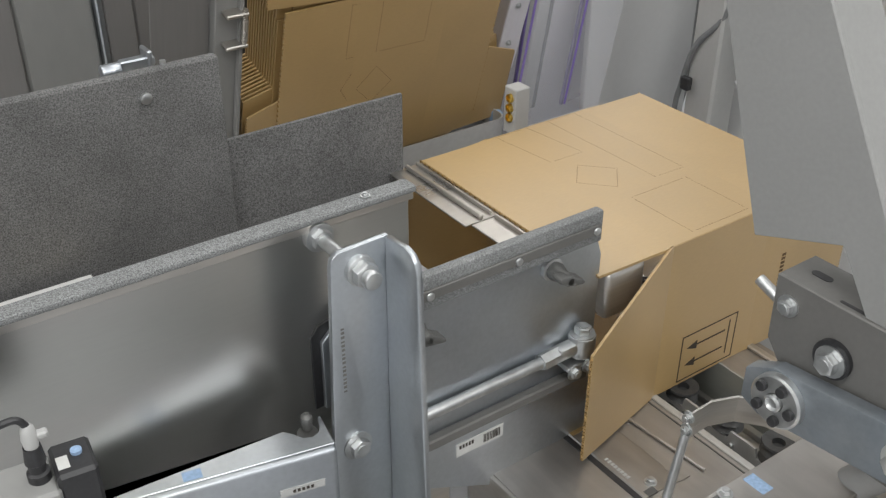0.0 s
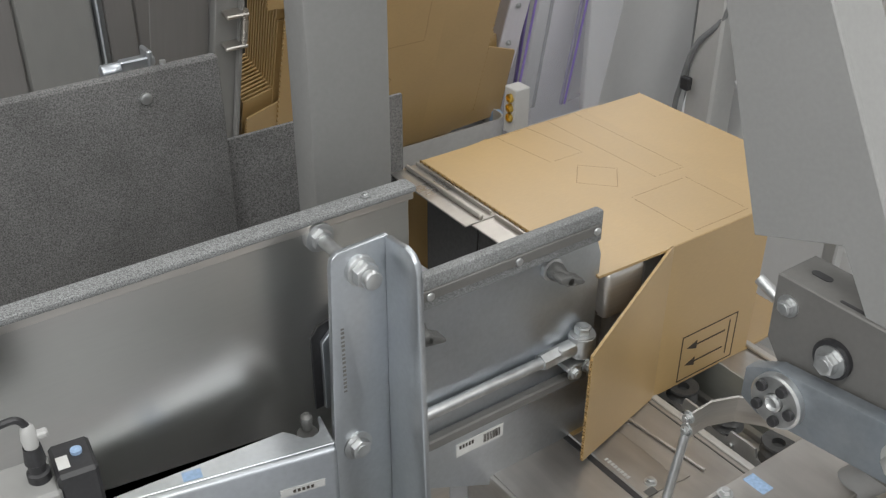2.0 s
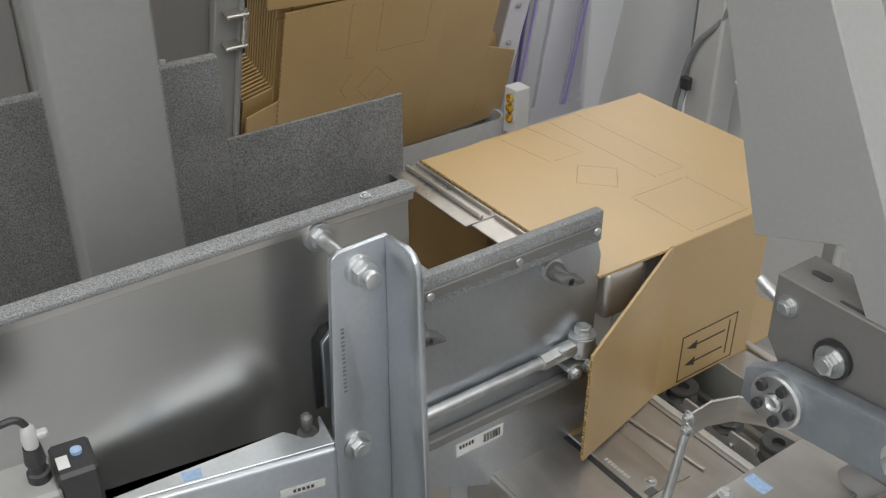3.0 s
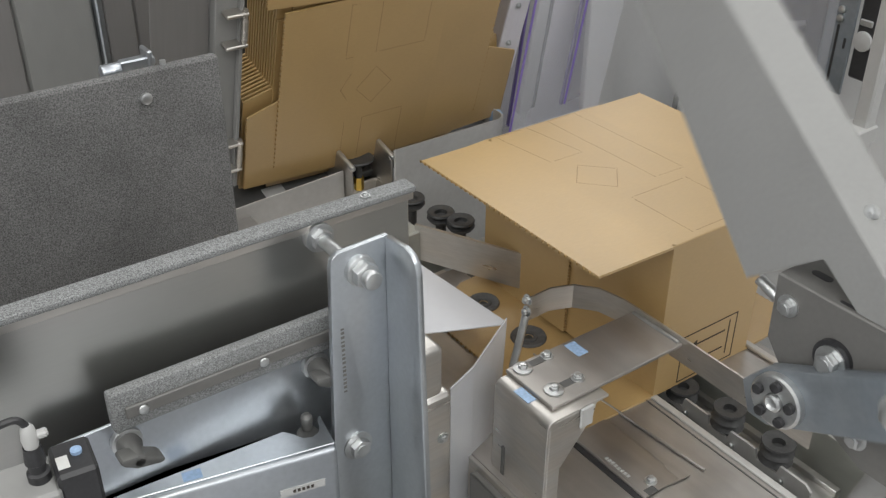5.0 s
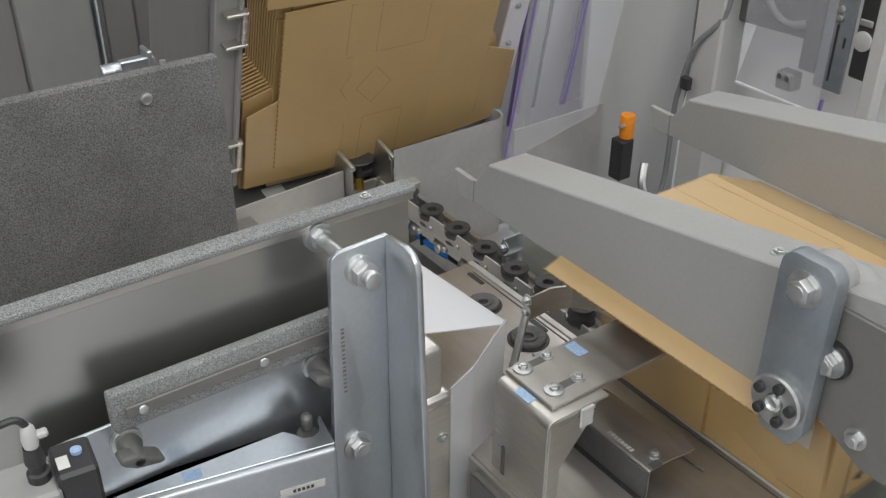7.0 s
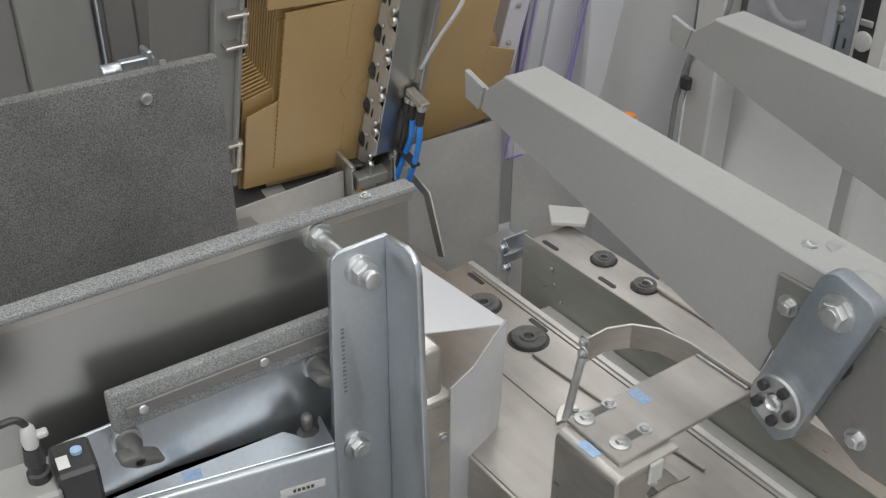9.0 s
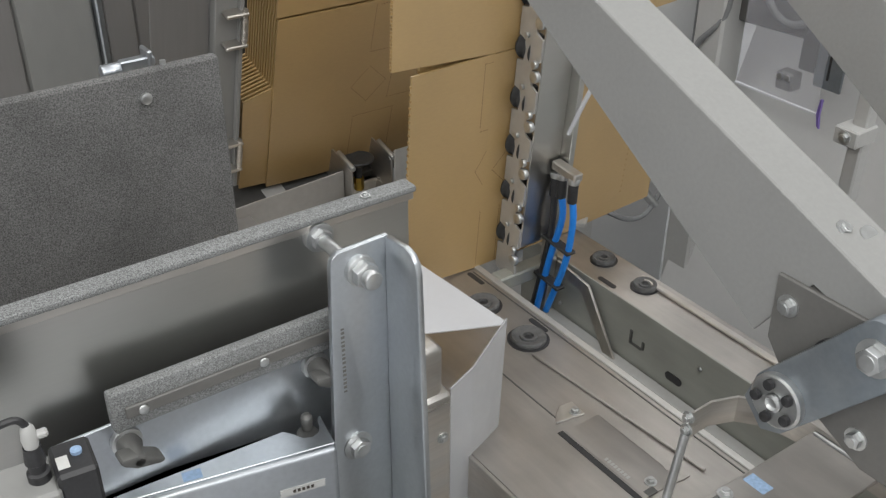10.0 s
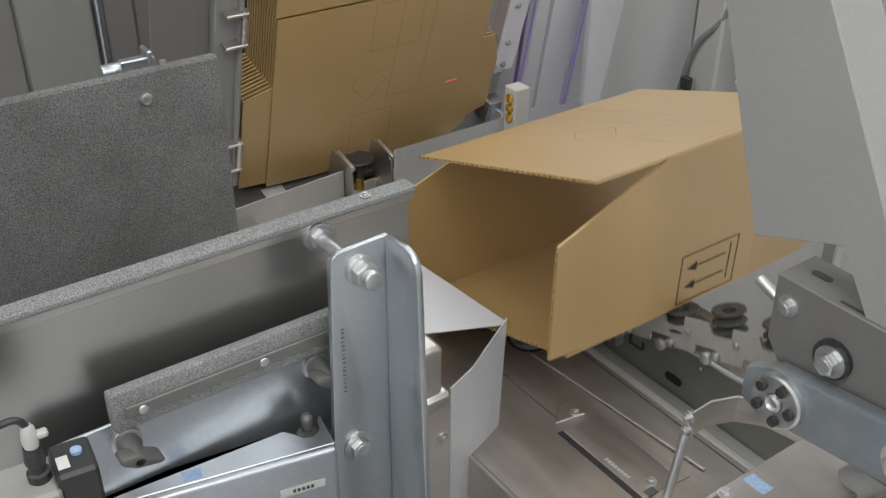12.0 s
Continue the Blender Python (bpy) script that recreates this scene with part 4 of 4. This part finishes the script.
b = bx(B(), -0.189, -0.10, 0.016, 0.217, 0.2615, 0.2645, 0.0008)
bx(b, -0.150, -0.146, 0.016, 0.215, 0.2645, 0.271, 0.001)
part("top_guide", b, SHEET, fun, "brushed top guide plate")
b = bx(B(), -0.122, -0.050, 0.002, 0.055, 0.190, 0.266, 0.009, 4)
part("corner_bracket", b, SHEET, fun, "rounded stainless corner bracket")

# ---- pusher and the row of small white cartons ----
push = thing("pusher_arm", "grey painted pusher post with a wide push head", "pusher")
part("post", bx(B(), -0.112, 0.0, 0.18, 0.23, 0.10, 1.1, 0.006, 2), POSTPAINT, push)
part("push_head", bx(B(), 0.190, 0.278, 0.058, 0.378, 0.036, 0.255, 0.003, 2), BLADE, push, "light grey painted push head")
# two black sheets added in place of the shade behind the push head
part("rear_plate", bx(B(), 0.187, 0.1898, 0.060, 0.24, 0.036, 0.249, 0.0006), RUBBER, push, "black sheet for the shade behind the push head")
part("rear_plate", bx(B(), 0.187, 0.1898, 0.243, 0.376, 0.036, 0.249, 0.0006), RUBBER, push, "black sheet for the shade behind the push head")
part("push_bar", bx(B(), -0.01, 0.192, 0.18, 0.22, 0.06, 0.105, 0.003), SHEET, push)

packs = []
for k in range(6):
    y0 = 0.056 + k * 0.053
    pk = thing("small_carton", "small white folding carton with an ochre printed band", "small carton", "row of packed small cartons")
    part("carton_body", bx(B(), 0.0, 0.19, y0, y0 + 0.0522, 0.012, 0.260, 0.0015), PAPERWHITE, pk)
    part("printed_band", bx(B(), 0.099, 0.134, y0 + 0.016, y0 + 0.038, 0.260, 0.2604), GOLD, pk, "ochre band")
    part("printed_band", bx(B(), 0.134, 0.186, y0 + 0.012, y0 + 0.042, 0.260, 0.2603), material("pale_ochre_band", (0.66, 0.52, 0.27), 0.5, 0, 0.2, 90) if k == 0 else bpy.data.materials["pale_ochre_band"], pk, "pale ochre band")
    part("printed_mark", prism(B(), [(0.078, y0 + 0.0265), (0.088, y0 + 0.0235), (0.104, y0 + 0.021), (0.104, y0 + 0.032), (0.088, y0 + 0.0295)], "z", 0.2601, 0.2608), BROWNINK, pk, "brown pointed mark")
    packs.append(pk)
chfl = thing("channel_floor", "steel channel floor under the product row", "slide plate")
part("plate", bx(B(), -1.25, -0.40, 0.056, 0.385, 0.022, 0.033, 0.001), SHEET, chfl)
part("leg", bx(B(), -1.0, -0.9, 0.1, 0.35, -0.33, 0.0, 0.002), DARK, chfl)

# ---- cartons ----
LX, LY, LZ, FT, FS, FSF, TH = 0.21, 0.424, 0.27, 0.138, 0.197, 0.225, 0.004


def dashes(b, x0, y0, x1, y1, z, w=0.0010, on=0.0036, off=0.0026):
    """A row of short pressed dashes on a level panel."""
    d = Vector((x1 - x0, y1 - y0, 0))
    n = max(1, int(d.length / (on + off)))
    u = d.normalized()
    s = Vector((-u.y, u.x, 0)) * w / 2
    for k in range(n):
        p = Vector((x0, y0, z)) + u * (k * (on + off))
        q = p + u * on
        f = b.faces.new([b.verts.new(v) for v in (p - s, q - s, q + s, p + s)])
    return b


def ring(b, pts, z):
    for p, q in zip(pts, pts[1:] + pts[:1]):
        dashes(b, *p, *q, z)


def toothed(b, x, sign, y0, y1, z0, z1):
    """The saw-cut free edge of a flap: small teeth along y."""
    n = int(abs(y1 - y0) / 0.012)
    for k in range(n):
        ya = y0 + (y1 - y0) * k / n
        bx(b, x, x + sign * 0.0016, ya + 0.002, ya + 0.0056, z0, z1)


def flap_plate(name, parent, at, span, length, sign, mode, thick=TH, chamfer=0.0):
    """A flap hinged at its own origin. mode 'level': span runs along -y, flap in the xy plane; mode 'upright': span runs up z."""
    L = sign * length
    b = B()
    if mode == "level":
        prism(b, [(0, 0), (0, -span), (L, -span + 0.004), (L, -0.004 - chamfer), (L * 0.35, -0.004)], "z", 0.0, thick)
        e = B()
        toothed(e, L, sign, -0.006 - chamfer, -span + 0.006, 0.0, thick - 0.0002)
    else:
        prism(b, [(0, 0), (L, 0.012), (L, span * 0.72), (L * 0.03, span), (0, span)], "y", 0.0, thick)
        e = B()
        n = 30
        for k in range(n):
            z = 0.014 + (span * 0.72 - 0.018) * k / n
            bx(e, L, L + sign * 0.0022, 0.0003, thick - 0.0003, z, z + 0.0034)
    f = part(name, b, CARD, parent)
    f.location = at
    part("cut_edge", e, CARDEDGE, f, "raw corrugated edge")
    return f


def carton(label):
    c = thing("shipping_carton", label, "carton", "kraft shipping cartons")
    bottom = part("bottom_panel", bx(B(), 0, LX, 0.001, LY - 0.001, 0, TH), CARD, c)
    near = part("near_side_panel", bx(B(), 0, LX, 0, TH, 0.001, LZ - 0.001), CARD, c)
    far = part("far_side_panel", bx(B(), 0, LX, -TH, 0, 0.001, LZ - 0.001), CARD, c)
    far.location = (0, LY, 0)
    top = part("top_panel", bx(B(), 0, LX, -LY + 0.001, -0.001, -TH, 0), CARD, c)
    top.location = (0, LY, LZ)
    flaps = {}
    flaps["bf"] = flap_plate("bottom_flap", bottom, (0, LY, 0), LY, FT + 0.022, -1, "level", TH, 0.05)
    flaps["br"] = flap_plate("bottom_flap", bottom, (LX, LY, 0), LY, FT + 0.002, 1, "level", TH, 0.05)
    flaps["tf"] = flap_plate("top_flap", top, (0, 0, -TH), LY, FT, -1, "level", TH)
    flaps["tr"] = flap_plate("top_flap", top, (LX, 0, -TH), LY, FT, 1, "level", TH)
    flaps["nf"] = flap_plate("side_flap", near, (0, 0, 0), LZ, FS, -1, "upright")
    flaps["nr"] = flap_plate("side_flap", near, (LX, 0, 0), LZ, FS, 1, "upright")
    flaps["ff"] = flap_plate("side_flap", far, (0, -TH, 0), LZ, FSF, -1, "upright")
    flaps["fr"] = flap_plate("side_flap", far, (LX, -TH, 0), LZ, FSF, 1, "upright")
    # pressed perforation outlines on the top
    for pts in ([(0.051, -0.287), (0.168, -0.287), (0.168, -0.410), (0.051, -0.410)], [(0.056, -0.160), (0.100, -0.204), (0.058, -0.250), (0.015, -0.204)],
                [(0.012, -0.004), (0.079, -0.004), (0.095, -0.128), (0.028, -0.128)], [(0.126, -0.004), (0.187, -0.004), (0.191, -0.261), (0.130, -0.259)]):
        b = B()
        ring(b, pts, 0.0004)
        tagged(part("perforation", b, PERF, top, "dashed pressed outline"), kind="stuff")
    for pts in ([(0.051, 0.014), (0.168, 0.014), (0.168, 0.137), (0.051, 0.137)], [(0.056, 0.264), (0.100, 0.220), (0.058, 0.174), (0.015, 0.220)],
                [(0.040, 0.42), (0.14, 0.42), (0.14, 0.30), (0.040, 0.30)]):
        b = B()
        ring(b, pts, -0.0004)
        tagged(part("perforation", b, PERF, bottom, "dashed pressed outline"), kind="stuff")
    b = B()
    for x0, y0, x1, y1 in ((-0.019, 0.014, -0.019, 0.137), (-0.019, 0.137, 0.0, 0.137), (-0.019, 0.014, 0.0, 0.014), (-0.022, 0.214, 0.0, 0.176), (-0.022, 0.214, 0.0, 0.250), (-0.003, 0.300, -0.003, 0.418)):
        dashes(b, x0, y0 - LY, x1, y1 - LY, -0.0004)
    tagged(part("perforation", b, PERF, flaps["bf"], "dashed pressed outline"), kind="stuff")
    # arrow mark on the near side
    b = B()
    def bar(x0, x1, z0, z1):
        bx(b, x0, x1, -0.0005, 0.0002, z0, z1)
    x0, x1, z0, z1, w = 0.049, 0.173, 0.006, 0.092, 0.002
    bar(x0, x1, z0, z0 + w), bar(x0, x1, z1 - w, z1), bar(x0, x0 + w, z0, z1), bar(x1 - w, x1, z0, z1)
    bar(0.155, 0.1575, 0.018, 0.082)
    for zz in (0.034, 0.066):
        bar(0.078, 0.147, zz - 0.0013, zz + 0.0013)
        prism(b, [(0.062, zz), (0.084, zz + 0.008), (0.084, zz - 0.008)], "y", -0.0005, 0.0002)
    part("arrow_print", b, INK, near, "black framed arrow print")
    b = B()
    random.seed(7)
    for k in range(9):
        zz = 0.105 + k * 0.0075
        bx(b, 0.045, 0.053 , -0.0006, 0.0002, zz, zz + 0.0045)
    part("print", b, PERF, flaps["nr"], "row of small stamped bars")
    return c, near, far, top, flaps


box_a = carton("open kraft shipping carton with flaps standing out")
box_b = carton("kraft shipping carton drawn flat from the stack")

# flat cartons waiting in the magazine
for k in range(13):
    t = thing("flat_carton", "flat folded kraft carton standing in the magazine", "flat carton", "stack of flat cartons")
    t.matrix_basis = LEAN
    y0 = 0.014 + k * 0.0098
    j = 0.003 * math.sin(k * 2.3)
    b = prism(B(), [(-0.164, 0.008), (-0.05, 0.0), (LX + 0.09, 0.0), (LX + FT, 0.03), (LX + FT, 0.42), (-0.164, 0.42)], "y", y0, y0 + 0.004)
    part("front_panel", b, CARD, t)
    b = prism(B(), [(-0.168, 0.426), (LX + FS - 0.03, 0.426), (LX + FS - 0.03, 0.69), (-0.168, 0.69)], "y", y0, y0 + 0.004)
    part("upper_panel", b, CARD, t)
    b = prism(B(), [(-FSF + j, 0.02), (0.0, 0.0), (LX, 0.0), (LX + FS, 0.06), (LX + FS, 0.19), (LX + FS - 0.02, 0.26), (0, 0.264), (-FT, 0.27), (-FSF + j, 0.245)], "y", y0 + 0.005, y0 + 0.009)
    part("rear_panel", b, CARD, t)
    if k == 0:
        for pts in (((0.051, 0.30), (0.168, 0.30), (0.168, 0.41), (0.051, 0.41)), ((0.056, 0.264), (0.10, 0.22), (0.058, 0.174), (0.015, 0.22)), ((0.03, 0.14), (0.13, 0.14), (0.13, 0.02), (0.03, 0.02)), ((0.12, 0.41), (0.20, 0.41), (0.19, 0.17), (0.11, 0.17))):
            b = B()
            ring(b, list(pts), -(y0 - 0.0005))
            bmesh.ops.rotate(b, verts=b.verts[:], cent=(0, 0, 0), matrix=Matrix.Rotation(radians(90), 3, "X"))
            tagged(part("perforation", b, PERF, t, "dashed pressed outline"), kind="stuff")
        # glowing bar stands in for a sensor's red light falling on the card
        part("laser_line", bx(B(), 0.265, 0.295, y0 - 0.0006, y0 - 0.0001, 0.165, 0.168), LED, t, "short red light mark of a sensor")

# brass-ported manifold block beyond the bed
mani = thing("manifold_block", "grey manifold block with two brass ports", "manifold")
part("block", bx(B(), 0.19, 0.225, 0.585, 0.62, 0.16, 0.255, 0.002), PALE, mani)
for z in (0.195, 0.215, 0.235):
    part("port", lathe(B(), [(0.009, 0.0), (0.009, 0.005), (0.006, 0.006), (0.005, 0.002)], (0.19, 0.60, z), (-1, 0, 0), 16), BRASS, mani, "brass port")
part("stem", bx(B(), 0.20, 0.215, 0.595, 0.61, -0.3, 0.16, 0.002), SHEET, mani)


def seat_roots():
    """Put each plain root at the foot of its thing, leaving its parts where they are."""
    for ob in list(scene.objects):
        if ob.type == "EMPTY" and ob.parent is None and ob.children and ob.matrix_basis == Matrix() and ob not in KEYED:
            pts = [c.matrix_local @ Vector(v) for c in ob.children if c.type == "MESH" for v in c.bound_box]
            foot = Vector(((min(p.x for p in pts) + max(p.x for p in pts)) / 2, (min(p.y for p in pts) + max(p.y for p in pts)) / 2, min(p.z for p in pts)))
            ob.location = foot
            for c in ob.children:
                c.location = c.location - foot


KEYED = [lift, crank, blade_front, blade_rear, picker, tuck_near, tuck_far, fun, push, mani, box_a[0], box_b[0]] + packs
seat_roots()

PIVOT = (0.437, -0.013)


def swing(theta, shift, across=0.0):
    """The suction frame's pose: raised by theta degrees about its hinge, and carried back by shift."""
    return pose(across, PIVOT[0] + shift, PIVOT[1], -theta) @ pose(0, -PIVOT[0], -PIVOT[1])


def motions():
    # crank and blades
    link = [(0, 83), (3.2, 83), (4.8, 83), (4.9, 81), (5.0, 62), (5.1, 34), (5.2, 12), (5.3, 3), (5.4, 0), (7.2, 0), (8.2, 0), (8.8, 12.5), (9.0, 16.4),
            (9.5, 26.3), (10.0, 38.6), (10.5, 49.9), (11.0, 64.3), (11.5, 81.8), (11.7, 83), (12.0, 83)]
    walk(crank, [(t, pose(HUB[0], HUB[1], HUB[2], a)) for t, a in link])
    known = [(0, -0.240, 0.222, 0), (12.5, -0.238, 0.240, 11), (16.4, -0.235, 0.248, 14), (26.3, -0.235, 0.267, 23.2), (49.9, -0.199, 0.328, 40.7), (72, -0.188, 0.384, 60.2), (83, -0.193, 0.417, 70)]
    for ob, x in ((blade_front, -0.1), (blade_rear, 0.338)):
        rows = []
        for t, a in link:
            y, z, r = (float(np.interp(a, [k[0] for k in known], [k[i] for k in known])) for i in (1, 2, 3))
            rows.append((t, pose(x, y, z, r)))
        walk(ob, rows)
    # suction frame
    frame_rows = [(0, 0, 0), (3.2, 0, 0), (5.6, 0, 0), (5.8, 0, 0.08), (6.1, 0, 0.36), (6.3, 0, 0.415), (7.2, 0, 0.415), (7.6, 12, 0.45), (8.3, 65, 0.497), (8.6, 73, 0.497), (9.1, 73, 0.497), (9.3, 74, 0.45),
                  (9.5, 77, 0.32), (9.7, 80, 0.16), (9.9, 84, 0.03), (10.0, 85, 0.0), (11.15, 85, 0), (11.3, 78, 0), (11.4, 64, 0), (11.5, 53, 0), (11.6, 45, 0), (11.7, 37, 0), (11.8, 30, 0), (11.9, 23.5, 0), (12.0, 17.5, 0)]
    walk(picker, [(t, swing(a, s, 0.012)) for t, a, s in frame_rows])
    walk(box_b[0], [(0, swing(73, 0.497)), (8.6, swing(73, 0.497))] + [(t, swing(a, s)) for t, a, s in frame_rows if t > 8.8])
    # the flat carton opens as it swings
    c, near, far, top, fl = box_b
    opening = [(0, 89), (11.15, 89), (11.3, 78), (11.4, 64), (11.5, 54), (11.6, 45), (11.7, 39), (11.8, 32), (11.9, 25), (12.0, 18)]
    walk(near, [(t, pose(0, 0, 0, r)) for t, r in opening])
    walk(far, [(t, pose(0, LY, 0.005 * r / 89, r)) for t, r in opening])
    walk(top, [(t, pose(0, LY - LZ * math.sin(radians(r)), LZ * math.cos(radians(r)) + 0.012 * r / 89)) for t, r in opening])
    # first carton: filled, folded, pressed, driven out
    c, near, far, top, fl = box_a
    out = [(0, 0), (5.9, 0), (6.3, 0.0), (6.5, 0.012), (6.65, 0.06), (6.8, 0.16), (7.0, 0.30), (7.2, 0.43), (7.6, 0.75), (8.2, 1.3), (8.8, 1.8), (12, 1.8)]
    walk(c, [(t, pose(0, -s, 0)) for t, s in out])
    for key, sgn in (("nf", 1), ("nr", -1), ("ff", -1), ("fr", 1)):
        o = fl[key]
        x, y, z = o.location
        if key in ("nr", "fr"):
            walk(o, [(0, pose(x, y, z, 0, 0, sgn * 3)), (1.4, pose(x, y, z, 0, 0, sgn * 3)), (1.6, pose(x, y, z, 0, 0, -sgn * 35)), (1.85, pose(x, y, z, 0, 0, -sgn * 88)), (12, pose(x, y, z, 0, 0, -sgn * 88))])
            continue
        wide = 15
        walk(o, [(0, pose(x, y, z, 0, 0, sgn * wide)), (3.3, pose(x, y, z, 0, 0, sgn * wide)), (4.0, pose(x, y, z, 0, 0, -sgn * 35)), (4.6, pose(x, y, z, 0, 0, -sgn * 88)), (12, pose(x, y, z, 0, 0, -sgn * 88))])
    for key, sgn in (("tf", -1), ("tr", 1)):
        o = fl[key]
        x, y, z = o.location
        walk(o, [(0, pose(x, y, z)), (5.05, pose(x, y, z)), (5.2, pose(x, y, z, 0, sgn * 10)), (5.4, pose(x, y, z, 0, sgn * 22)), (12, pose(x, y, z, 0, sgn * 22))])
    for key, sgn in (("bf", 1), ("br", -1)):
        o = fl[key]
        x, y, z = o.location
        walk(o, [(0, pose(x, y, z)), (4.95, pose(x, y, z)), (5.2, pose(x, y, z, 0, sgn * 8)), (5.4, pose(x, y, z, 0, sgn * 30)), (5.6, pose(x, y, z, 0, sgn * 60)), (5.8, pose(x, y, z, 0, sgn * 84)), (12, pose(x, y, z, 0, sgn * 84))])
    # tuckers
    tuck = [(0, 0), (3.3, 0), (4.0, 0.16), (4.7, 0.315), (7.2, 0.315), (8.4, 0.31), (8.8, 0.25), (9.0, 0.192), (9.5, 0.063), (9.8, 0.01), (10.0, 0.0), (12, 0.0)]
    walk(tuck_near, [(t, pose(0, s - 0.315, 0)) for t, s in tuck])
    tf = [(0, 0.35), (3.3, 0.35), (4.1, 0.18), (4.7, 0.0), (5.9, 0.0), (6.4, 0.02), (6.7, 0.2), (7.0, 0.4), (12, 0.4)]
    walk(tuck_far, [(t, pose(0, s, -s * 0.4)) for t, s in tf])
    # lifting plate in the bed
    walk(lift, [(t, pose(0, 0, z)) for t, z in ((0, 0), (4.9, 0), (5.2, 0.015), (5.6, 0.045), (5.8, 0.05), (7.4, 0.05), (8.4, 0.004), (8.8, 0), (12, 0))])
    # funnel
    fr = [(0, 0), (3.25, 0), (3.6, -0.08), (4.2, -0.28), (4.6, -0.34), (12, -0.34)]
    walk(fun, [(t, pose(s, 0, 0)) for t, s in fr])
    # pusher and product
    pr = [(0, -1.15), (0.5, -1.06), (0.8, -0.875), (1.0, -0.74), (1.2, -0.672), (1.3, -0.632), (1.4, -0.588), (1.5, -0.545), (1.7, -0.477), (1.8, -0.42), (2.0, -0.345), (2.2, -0.345), (2.5, -0.396), (2.8, -0.53), (3.0, -0.624), (3.2, -0.72), (3.6, -0.9), (4.2, -1.15), (12, -1.15)]
    walk(push, [(t, pose(s, 0, 0)) for t, s in pr])
    pk = [(0, -0.88), (0.5, -0.718), (0.8, -0.568), (1.0, -0.472), (1.2, -0.402), (1.3, -0.355), (1.5, -0.25), (1.8, -0.09), (2.0, 0.008), (5.9, 0.008)]
    for p in packs:
        walk(p, [(t, pose(s, 0, float(np.interp(t, [1.0, 1.3], [0.023, 0.0])))) for t, s in pk] + [(t, pose(0.008, -s, 0)) for t, s in out if t > 6])
    walk(mani, [(0, pose(0, 0, 0)), (3.3, pose(0, 0, 0)), (4.6, pose(0, 0.1, -0.55)), (11.4, pose(0, 0.1, -0.55)), (11.8, pose(0, 0, 0)), (12, pose(0, 0, 0))])


motions()
